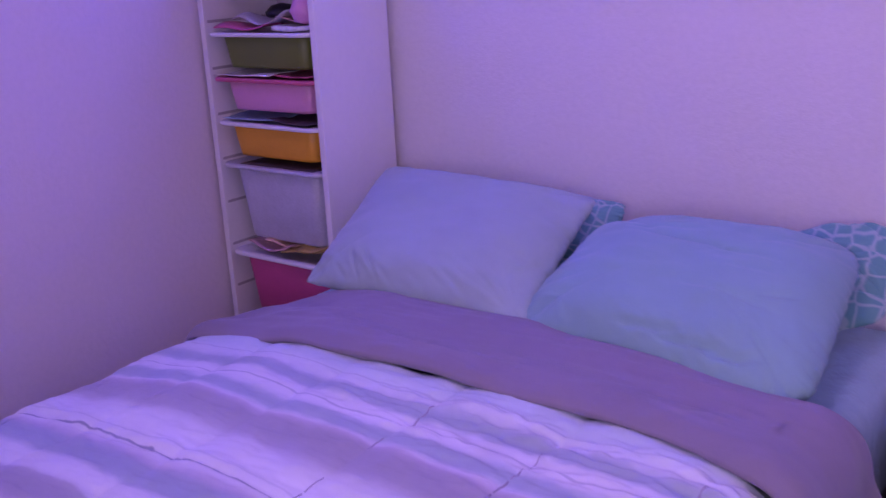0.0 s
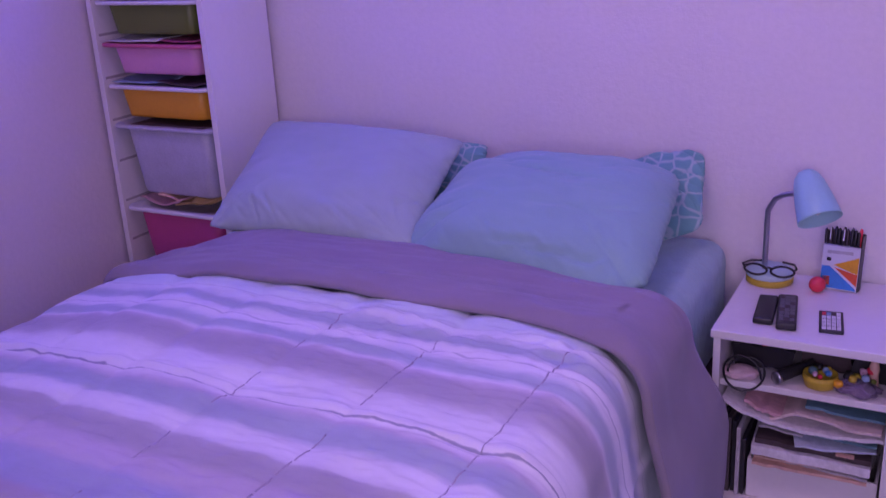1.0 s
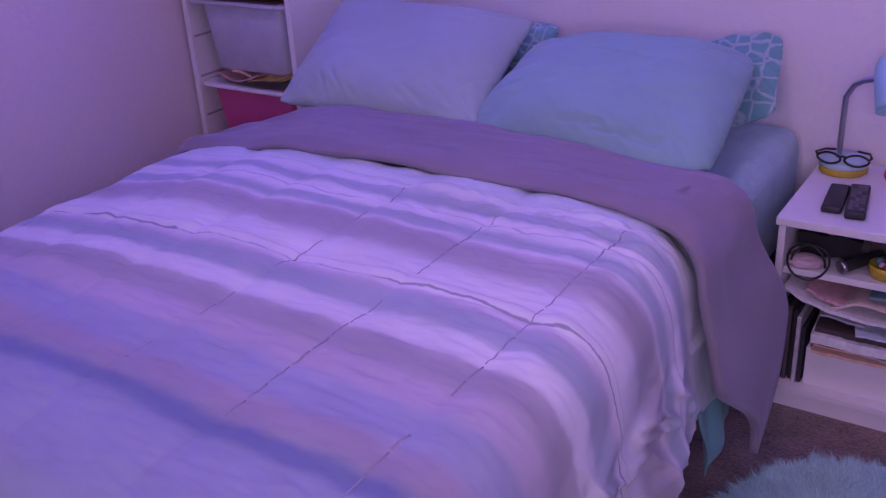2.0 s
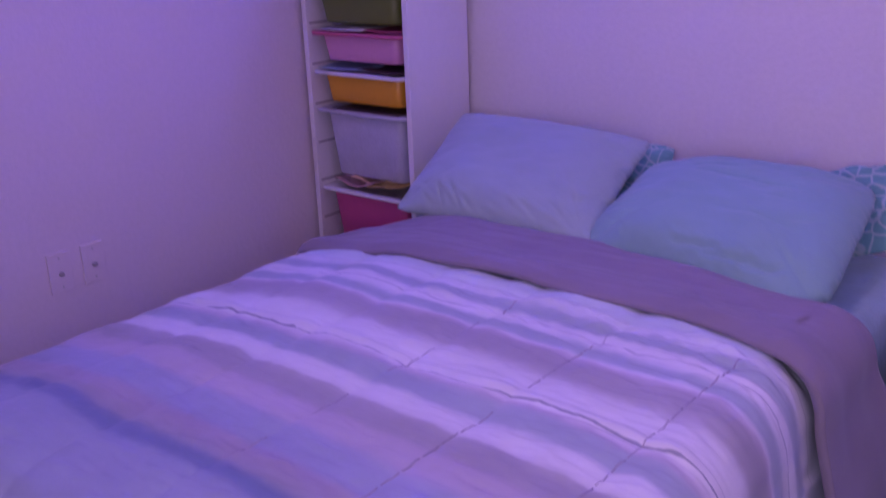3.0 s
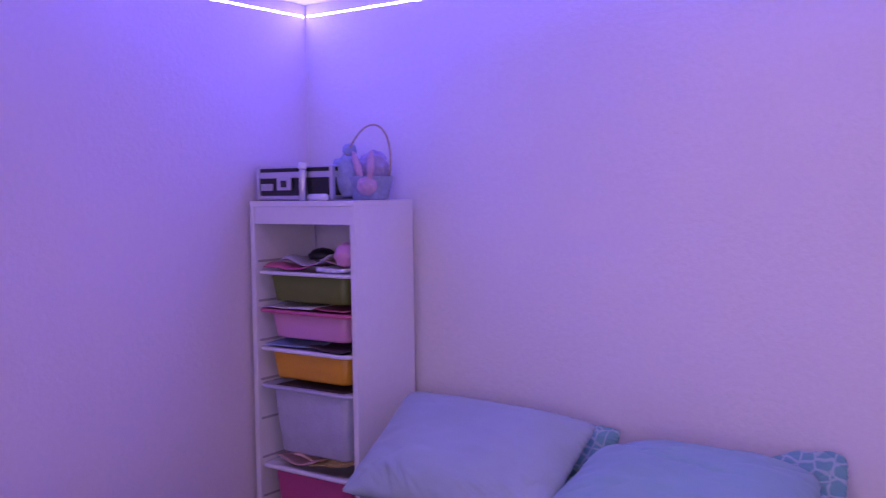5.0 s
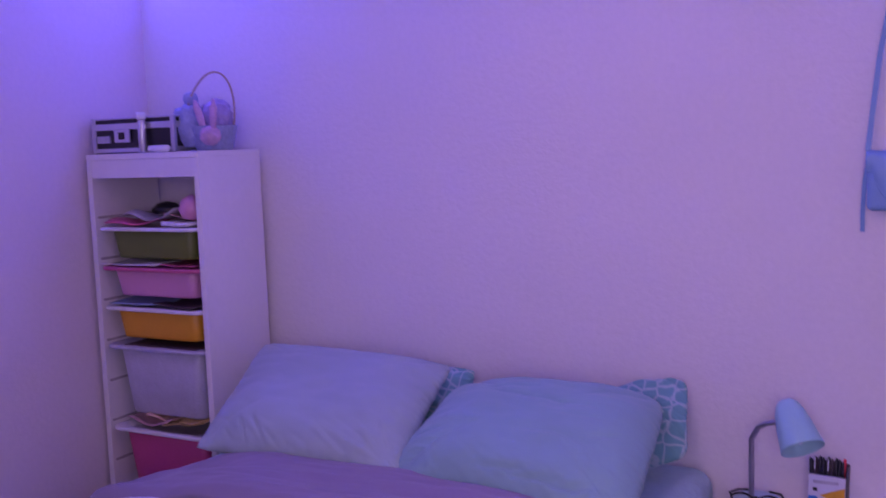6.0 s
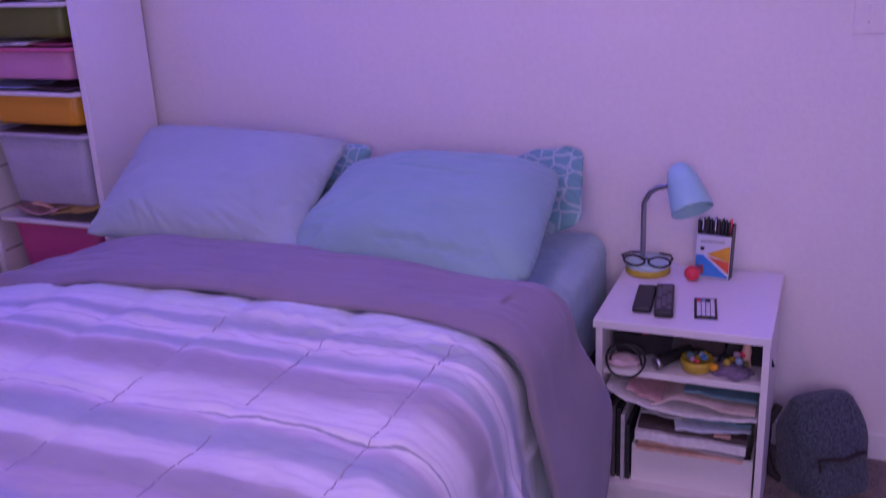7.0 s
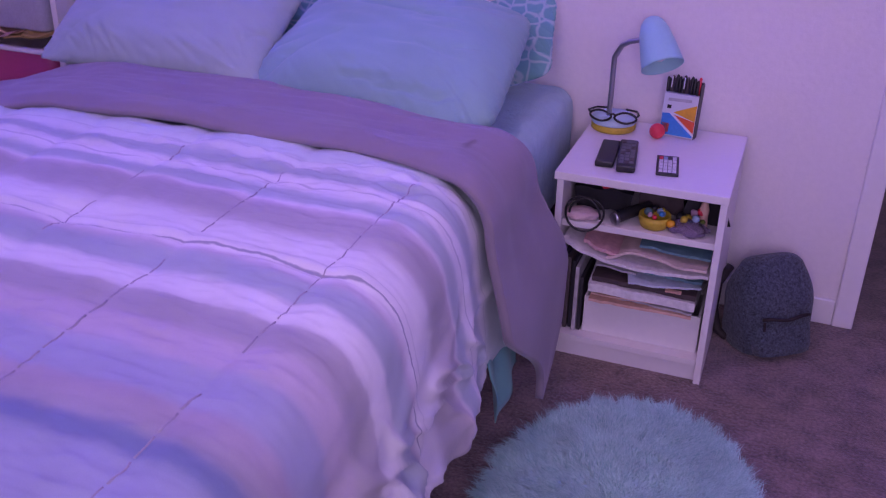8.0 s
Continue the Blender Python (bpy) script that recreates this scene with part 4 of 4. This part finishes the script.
loop = [Vector((2.049 + 0.046 * math.cos(a) * (1 - 0.10 * math.sin(a * 0.21)) + 0.0012 * a, -0.424 - 0.014 * math.cos(a * 0.5) - 0.012 * max(0.0, -math.sin(a)), 0.398 + 0.048 * math.sin(a) * (0.88 + 0.12 * math.cos(a * 0.31)))) for a in (k * 0.22 for k in range(44))]
tagged(link("black_cable", tube(loop, 0.0027, 8), M_BLACK, True), "coiled black cable spilling over the shelf edge", "cable")
torch = thing("torch", (2.125, -0.40, 0.3745), "short black torch with a chrome end on the shelf", "torch")
TM = look((2.121, -0.412, 0.3925), (2.185, -0.318, 0.398)) @ pose(0, 0, 0, 180, 0, 0)
part("body", lathe([(0.0125, 0.010), (0.0135, 0.012), (0.0135, 0.085), (0.0115, 0.095), (0.0115, 0.118), (0.009, 0.120)], TM, 20), M_BLACK, torch, "", True)
part("chrome_end", lathe([(0.003, -0.001), (0.012, 0.0), (0.0155, 0.003), (0.0155, 0.009), (0.0128, 0.0098)], TM, 20), M_CHROME, torch, "bright chrome end", True)
tub = thing("toy_tub", (2.212, -0.37, 0.374), "round yellow tub with colourful small toys", "toy tub")
part("bowl", lathe([(0.026, 0), (0.032, 0.003), (0.0385, 0.022), (0.037, 0.032), (0.034, 0.031), (0.026, 0.006)], pose(2.212, -0.375, 0.3745), 28), M_LEMON, tub, "", True)
part("spout", lathe([(0.008, 0), (0.010, 0.006), (0.007, 0.016), (0.002, 0.019)], pose(2.245, -0.392, 0.394, 0, 70, -20), 14), M_YELLOW, tub, "stubby orange spout", True)
TOYS = (M_PAPERS[3], M_GREEN, M_RED, M_LEMON, M_PAPERS[6], M_CARD_B, M_BLACK, M_WRAPPINK)
rng = random.Random(3)
for k in range(9):
    r, a = 0.006 + 0.005 * rng.random(), k * 2.4
    q = 0.010 + 0.014 * rng.random()
    part("toy", lathe([(0.002, -r), (r * 0.7, -r * 0.7), (r, 0), (r * 0.7, r * 0.7), (0.002, r)], pose(2.212 + q * math.cos(a), -0.375 + q * math.sin(a), 0.3745 + 0.030 + 0.010 * rng.random(), 20 * k, 30, 0), 12), TOYS[k % 8], tub, "", True)
trinkets = thing("trinket_bag", (2.28, -0.37, 0.374), "lilac plastic bag of small bright trinkets on the shelf", "bag")
for k in range(12):
    r = 0.006 + 0.006 * rng.random()
    at = (2.262 + 0.060 * rng.random(), -0.385 + 0.05 * rng.random(), 0.3745 + r + 0.040 * rng.random() * (1 - abs(k - 6) / 9))
    part("trinket", lathe([(0.002, -r), (r * 0.8, -r * 0.6), (r, 0), (r * 0.5, r * 0.8), (0.002, r)], pose(*at, 40 * k, 25 * k, 0), 10), TOYS[(k * 3) % 8], trinkets, "", True)
film = soft_lump("film", (2.292, -0.380, 0.386), (0.042, 0.030, 0.017), 0.3745, 3, M_FILM_LILAC, "crumpled lilac see-through film", "", 0.4)
film.parent, film.matrix_parent_inverse = trinkets, trinkets.matrix_basis.inverted()
tagged(link("small_toy", lathe([(0.010, 0), (0.012, 0.004), (0.010, 0.030), (0.012, 0.044), (0.008, 0.060), (0.002, 0.066)], pose(2.318, -0.335, 0.3745), 16), M_PAPERS[2], True), "slim peach coloured toy standing among bags", "toy")

# on top
lamp = thing("desk_lamp", (2.06, -0.085, NH), "aqua gooseneck desk lamp with a bell shade", "lamp")
LX, LY = 2.042, -0.09
base = part("base", lathe([(0.054, 0.0005), (0.057, 0.003), (0.057, 0.016), (0.0555, 0.018)], pose(LX, LY, NH), 40), M_LEMON, lamp, "yellow band round the foot", True)
part("base_top", lathe([(0.0565, 0.0185), (0.0575, 0.021), (0.0575, 0.030), (0.054, 0.034), (0.012, 0.037)], pose(LX, LY, NH), 40), M_PALEAQUA, base, "pale aqua foot", True)
NXA = LX - 0.012
neck = [(NXA, LY - 0.01, NH + 0.034 + 0.022 * k) for k in range(8)] + [(NXA + 0.006, LY - 0.012, 0.700), (NXA + 0.017, LY - 0.016, 0.721), (NXA + 0.036, LY - 0.022, 0.734), (NXA + 0.058, LY - 0.03, 0.742), (NXA + 0.078, LY - 0.035, 0.748)]
part("neck", tube(neck, 0.0068, 12), M_CHROME, lamp, "chrome gooseneck", True)
sh = look((2.112, LY - 0.03, 0.799), (2.172, LY - 0.105, 0.682))
prof_out = [(0.006, 0.0), (0.018, -0.003), (0.028, -0.014), (0.036, -0.035), (0.044, -0.075), (0.0505, -0.120), (0.0515, -0.126)]
prof_in = [(0.0490, -0.126), (0.042, -0.075), (0.033, -0.035), (0.010, -0.012)]
shade = part("shade", lathe(prof_out + prof_in, sh, 40), M_AQUA, lamp, "", True)
part("bulb", lathe([(0.008, -0.02), (0.012, -0.05), (0.026, -0.085), (0.024, -0.102), (0.004, -0.112)], sh, 24), M_LID, shade, "white bulb", True)

glasses = thing("eyeglasses", (LX, LY - 0.02, NH + 0.037), "black framed eyeglasses resting on the lamp foot", "eyeglasses")
gz = NH + 0.055
for sx in (-1, 1):
    c = Vector((LX + 0.006 + sx * 0.032, LY - 0.052, gz - 0.008))
    ring = [c + Vector((0.025 * math.cos(a) * (1 + 0.1 * math.cos(2 * a)), 0.003 * math.cos(a) * sx, 0.014 * math.sin(a))) for a in (2 * math.pi * k / 24 for k in range(24))]
    part("rim", tube(ring, 0.0031, 6, closed=True), M_BLACK, glasses, "", True)
    part("temple", tube([c + Vector((sx * 0.026, 0, 0.004)), c + Vector((sx * 0.032, 0.004, 0.010)), c + Vector((sx * 0.020, 0.05, 0.004)), c + Vector((-sx * 0.012, 0.075, -0.002))], 0.0028, 6), M_BLACK, glasses, "", True)
part("bridge", tube([(LX + 0.006 - 0.008, LY - 0.052, gz - 0.004), (LX + 0.006, LY - 0.053, gz), (LX + 0.006 + 0.008, LY - 0.052, gz - 0.004)], 0.003, 6), M_BLACK, glasses, "", True)

tagged(link("red_ball", lathe([(0.001, -0.0195)] + [(0.0195 * math.cos(radians(a)), 0.0195 * math.sin(radians(a))) for a in range(-80, 81, 10)] + [(0.001, 0.0195)], pose(2.160, -0.125, NH + 0.0195), 28), M_RED, True), "small red rubber ball on the nightstand", "ball")

PB = pose(2.206, -0.086, NH, -8, 0, -7) @ Matrix.Scale(1.23, 4)
pens = thing("pen_box", PB, "open carton of black pens with a white, yellow and blue front", "pen box")


def pb(x0, x1, y0, y1, z0, z1, b=0.0005):
    return box(x0, x1, y0, y1, z0, z1, bevel=b, m=PB)


card = part("carton", pb(-0.035, 0.035, -0.014, 0.014, 0.0005, 0.088), M_CARD_W, pens)
part("back_card", pb(-0.035, 0.0352, 0.004, 0.0142, 0.088, 0.114), M_BLACK, pens)
part("side_strip", pb(0.0352, 0.0365, -0.0145, 0.0145, 0.0, 0.112), M_BLACK, pens)


def patch(pts, material, name):
    bm = bmesh.new()
    a = [bm.verts.new(PB @ Vector((x, -0.0155, z))) for x, z in pts]
    b = [bm.verts.new(PB @ Vector((x, -0.0142, z))) for x, z in pts]
    bm.faces.new(a)
    bm.faces.new(b[::-1])
    n = len(pts)
    for k in range(n):
        bm.faces.new((a[k], b[k], b[(k + 1) % n], a[(k + 1) % n]))
    part(name, bm, material, card)


patch([(-0.012, 0.050), (0.034, 0.036), (0.034, 0.070)], M_CARD_Y, "yellow_print")
patch([(-0.010, 0.045), (0.034, 0.012), (0.034, 0.0355)], M_CARD_R, "orange_print")
patch([(-0.034, 0.046), (-0.020, 0.047), (0.033, 0.006), (0.033, 0.003), (-0.034, 0.003)], M_CARD_B, "blue_print")
patch([(-0.031, 0.008), (-0.017, 0.008), (-0.017, 0.026), (-0.031, 0.026)], M_CARD_R, "orange_square")
patch([(-0.026, 0.072), (0.022, 0.074), (0.022, 0.080), (-0.026, 0.078)], M_PAPERS[0], "name_bar")
patch([(-0.026, 0.057), (-0.018, 0.057), (-0.018, 0.064), (-0.026, 0.064)], M_BLACK, "dark_mark")
for k in range(13):
    x = -0.0315 + 0.0051 * k
    pen = part("pen", lathe([(0.0030, 0.0885), (0.0031, 0.089), (0.0031, 0.116 + 0.003 * (k % 3)), (0.0012, 0.119 + 0.003 * (k % 3))], PB @ pose(x, 0.002 * (k % 2), 0, 0, 2 * (k % 3) - 2, 0), 10), M_RED if k in (11,) else (M_PAPERS[5] if k % 2 else M_BLACK), pens, "", True)
    if k in (1, 6):
        part("pen_clip", box(x - 0.001, x + 0.001, -0.006, -0.0045, 0.098, 0.121, m=PB), M_LID, pen)


def remote(x, y, z, w, d, h, turn, rows, cols, key_material, label, body=M_BLACK, keys=True):
    m = pose(x, y, z, 0, 0, turn)
    ob = thing("remote_control", m, label, "remote control", "remotes on the nightstand")
    b = part("body", box(-w / 2, w / 2, -d / 2, d / 2, 0.0005, h, bevel=min(0.005, h * 0.4), m=m, segments=3), body, ob, "", True)
    if keys:
        for r in range(rows):
            for c in range(cols):
                kx, ky = (c + 0.5) / cols * w * 0.8 - w * 0.4, (r + 0.5) / rows * d * 0.86 - d * 0.43
                part("key", box(kx - w / cols * 0.34, kx + w / cols * 0.34, ky - d / rows * 0.34, ky + d / rows * 0.34, h - 0.0005, h + 0.0014, bevel=0.0005, m=m), key_material[(r * cols + c) % len(key_material)], b)
    return ob


M_KEY = surface("grey_key", (0.12, 0.12, 0.13), rough=0.5)
remote(2.073, -0.297, NH, 0.044, 0.150, 0.017, 5, 6, 3, [M_BLACK], "plain black remote control lying face down", keys=False)
remote(2.1205, -0.298, NH, 0.044, 0.178, 0.019, 8, 8, 3, [M_KEY, M_PAPERS[5], M_KEY, M_KEY], "black remote control with grey keys")
remote(2.218, -0.308, NH, 0.052, 0.120, 0.006, 8, 5, 4, [M_PAPERS[4]] * 16 + [M_RED, M_PAPERS[3], M_PAPERS[5], M_PAPERS[4]], "flat little remote with white and coloured keys", M_BLACK)


# ---- backpack on the floor ----
pack = thing("backpack", (2.52, -0.17, 0), "small heathered dark grey backpack leaning by the wall", "backpack")
PM = pose(2.505, -0.165, 0.0, 0, 0, 36) @ pose(0, 0, 0, -7, 0, 0)


def pack_shape(w, d, h, y_off, z_off, seed):
    bm = bmesh.new()
    n, k = 40, 28
    rings = []
    for j in range(k + 1):
        t = j / k
        z = h * t
        # narrower, rounded top and a slightly tucked foot
        wide = (1 - ease((t - 0.55) / 0.45) ** 2 * 0.26) * (0.94 + 0.10 * ease(t / 0.2))
        deep = (1 - ease((t - 0.5) / 0.5) * 0.62) * (0.88 + 0.12 * ease(t / 0.15))
        if t > 0.93:
            q = (t - 0.93) / 0.07
            wide *= math.sqrt(max(0.02, 1 - q * q * 0.75))
            deep *= math.sqrt(max(0.02, 1 - q * q * 0.9))
        ring = []
        for i in range(n):
            a = 2 * math.pi * i / n
            c, s = math.cos(a), math.sin(a)
            x = w / 2 * wide * math.copysign(abs(c) ** 0.52, c)
            y = d / 2 * deep * math.copysign(abs(s) ** 0.7, s) + y_off * (1 - 0.4 * t)
            r = 1 + 0.035 * wob(c + seed, s, t * 2, 2.0)
            ring.append(bm.verts.new(PM @ Vector((x * r, y * r, z + z_off))))
        rings.append(ring)
    for a, b in zip(rings, rings[1:]):
        for i in range(n):
            bm.faces.new((a[i], a[(i + 1) % n], b[(i + 1) % n], b[i]))
    bm.faces.new(rings[0][::-1])
    bm.faces.new(rings[-1])
    return bm


part("body", pack_shape(0.198, 0.165, 0.244, 0, 0.0, 1), M_PACK, pack, "", True)
pocket = part("front_pocket", pack_shape(0.156, 0.06, 0.112, -0.075, 0.008, 4), M_PACK, pack, "", True)
part("zip", tube([PM @ Vector((-0.066 + 0.132 * k / 10, -0.083 - 0.014 * math.sin(math.pi * k / 10), 0.106 + 0.002 * math.sin(k))) for k in range(11)], 0.0045, 8), M_PACKDARK, pocket, "dark brown zip", True)
part("zip_puller", box(-0.068, -0.062, -0.094, -0.089, 0.078, 0.103, bevel=0.0015, m=PM), M_PACKDARK, pocket)
part("main_zip", tube([PM @ Vector((0.076 * math.cos(a), -0.030 + 0.01 * math.sin(a), 0.135 + 0.100 * math.sin(a))) for a in (math.pi * k / 24 for k in range(25))], 0.003, 8), M_PACKDARK, pack, "dark main zip", True)

part("shoulder_strap", tube([PM @ Vector((-0.080, 0.060, 0.200)), PM @ Vector((-0.104, 0.072, 0.150)), PM @ Vector((-0.112, 0.070, 0.080)), PM @ Vector((-0.108, 0.055, 0.026)), PM @ Vector((-0.094, 0.030, 0.014))], 0.011, 10), M_PACKDARK, pack, "dark padded shoulder strap", True)

# ---- handbag hung on the wall ----
bag = thing("handbag", (2.347, -0.03, 1.255), "small sky blue shoulder bag hung on the wall", "handbag")
bagbody = part("body", box(2.283, 2.413, -0.048, -0.006, 1.252, 1.388, bevel=0.014, segments=4), M_BAGBLUE, bag, "", True)


def flap_point(u, v):
    x = 2.281 + 0.134 * u
    low = 1.392 - 0.012 - (0.036 + 0.080 * math.sin(math.pi * min(1, max(0, (u - 0.12) / 0.86))) ** 0.6)
    z = 1.392 + (low - 1.392) * v
    return x, -0.050 - 0.006 * math.sin(math.pi * min(1, v * 1.1)) + 0.010 * (1 - ease(v / 0.12)), z


part("flap", cloth(flap_point, 26, 16, 0.003), M_BAGBLUE, bagbody, "", True)


def band(points, half, thick=0.0015):
    """A flat strap along a line of points on the wall."""
    bm = bmesh.new()
    rows = []
    for k, p in enumerate(points):
        a, b = Vector(points[max(k - 1, 0)]), Vector(points[min(k + 1, len(points) - 1)])
        d = (b - a).normalized()
        s = Vector((0, 1, 0)).cross(d).normalized() * half
        o = Vector((0, thick, 0))
        rows.append([bm.verts.new(Vector(p) + q) for q in (s - o, s + o, -s + o, -s - o)])
    for r, t in zip(rows, rows[1:]):
        for q in range(4):
            bm.faces.new((r[q], r[(q + 1) % 4], t[(q + 1) % 4], t[q]))
    bm.faces.new(rows[0][::-1])
    bm.faces.new(rows[-1])
    return bm


part("strap", band([(2.287, -0.027, 1.372), (2.284, -0.024, 1.40), (2.294, -0.020, 1.50), (2.307, -0.016, 1.62), (2.325, -0.014, 1.72), (2.338, -0.016, 1.742), (2.352, -0.014, 1.72), (2.371, -0.016, 1.62), (2.386, -0.020, 1.50), (2.402, -0.024, 1.40), (2.408, -0.027, 1.372)], 0.0062), M_BAGBLUE, bag, "flat blue strap")
part("strap_fold", band([(2.411, -0.018, 1.385), (2.400, -0.016, 1.46), (2.385, -0.012, 1.58), (2.366, -0.010, 1.69)], 0.0055), M_BAGBLUE, bag)
# a narrow blue band that hangs down beside the bag
part("hanging_band", band([(2.284, -0.030, 1.36), (2.277, -0.022, 1.32), (2.273, -0.012, 1.26), (2.272, -0.006, 1.20)], 0.005), M_BAGBLUE, bag)
hook = thing("wall_hook", (2.338, 0, 1.735), "small white adhesive wall hook", "hook")
part("plate", box(2.325, 2.351, -0.006, 0.0, 1.715, 1.765, bevel=0.002), M_PLASTICWHITE, hook)
part("arm", tube([(2.338, -0.004, 1.728), (2.338, -0.016, 1.728), (2.338, -0.024, 1.738)], 0.004, 8), M_PLASTICWHITE, hook, "", True)

# ---- switch and outlets ----
sw = thing("light_switch", (2.517, 0, 1.158), "white light switch plate on the wall", "light switch")
plate = part("plate", box(2.484, 2.554, -0.006, 0.0, 1.100, 1.215, bevel=0.002), M_WALL, sw)
part("toggle", box(2.5125, 2.5225, -0.018, -0.006, 1.150, 1.170, bevel=0.002, m=Matrix.Identity(4)), M_PLASTICWHITE, plate)
for z in (1.128, 1.188):
    part("screw", lathe([(0.001, 0), (0.003, 0.0004), (0.003, 0.0012), (0.001, 0.0014)], pose(2.517, -0.0058, z, 90, 0, 0), 10), M_GREY, plate, "", True)
for y in (-1.265, -1.162):
    o = thing("wall_outlet", (0, y, 0.525), "cable socket plate painted like the wall beside the bed", "wall outlet", "outlets on the side wall")
    p = part("plate", box(0.0, 0.007, y - 0.035, y + 0.035, 0.474, 0.590, bevel=0.002), M_WALL_SHADED, o)
    part("jack", lathe([(0.001, 0), (0.0075, 0.0005), (0.0075, 0.004), (0.0048, 0.0045), (0.0048, 0.012), (0.003, 0.0125)], pose(0.0065, y, 0.528, 0, 90, 0), 14), M_GROOVE, p, "dull metal cable jack", True)
    for z in (0.490, 0.574):
        part("screw", lathe([(0.001, 0), (0.003, 0.0004), (0.003, 0.0012), (0.001, 0.0014)], pose(0.0066, y, z, 0, 90, 0), 10), M_GREY, p, "", True)

# ---- round fur rug ----
RC, RX, RY = (2.290, -1.000), 0.272, 0.405
rug = thing("fur_rug", (RC[0], RC[1], 0), "oval fluffy aqua fur rug on the carpet", "rug")
part("backing", lathe([(0.96, 0.001), (0.98, 0.004), (0.93, 0.014), (0.6, 0.020), (0.02, 0.020)], pose(RC[0], RC[1], 0) @ Matrix.Diagonal((RX, RY, 1, 1)), 64), M_FUR, rug, "", True)
rng = random.Random(5)
verts, faces = [], []
for tuft in range(3400):
    # locks of hair that lean outwards and close towards their tips
    a, q = rng.uniform(0, 2 * math.pi), math.sqrt(rng.uniform(0, 1)) * 0.98
    cx, cy = RC[0] + RX * q * math.cos(a), RC[1] + RY * q * math.sin(a)
    way = math.atan2(cy - RC[1], cx - RC[0]) + 1.1 * wob(cx, cy, 2, 9) + rng.gauss(0, 0.35)
    reach = rng.uniform(0.026, 0.050) * (0.6 + 0.4 * q)
    high = rng.uniform(0.022, 0.036) * (1 - 0.45 * q ** 4)
    tip = Vector((cx + reach * math.cos(way), cy + reach * math.sin(way), 0.010 + high))
    for k in range(26):
        p0 = Vector((cx + rng.gauss(0, 0.0095), cy + rng.gauss(0, 0.0095), 0.012))
        end = tip + Vector((rng.gauss(0, 0.0085), rng.gauss(0, 0.0085), rng.gauss(0, 0.0045)))
        p1 = p0.lerp(end, 0.45) + Vector((0, 0, high * 0.42))
        s = Vector((-math.sin(way), math.cos(way), 0)) * rng.uniform(0.0005, 0.0010)
        i = len(verts)
        verts += [p0 - s, p0 + s, p1 + s * 0.85, p1 - s * 0.85, end]
        faces += [(i, i + 1, i + 2, i + 3), (i + 3, i + 2, i + 4)]
me = bpy.data.meshes.new("fur")
me.from_pydata(verts, [], faces)
me.materials.append(M_FUR)
fur = new("fur", me)
fur.parent = rug
fur.matrix_parent_inverse = rug.matrix_basis.inverted()
tagged(fur, "long soft aqua strands", kind="stuff")
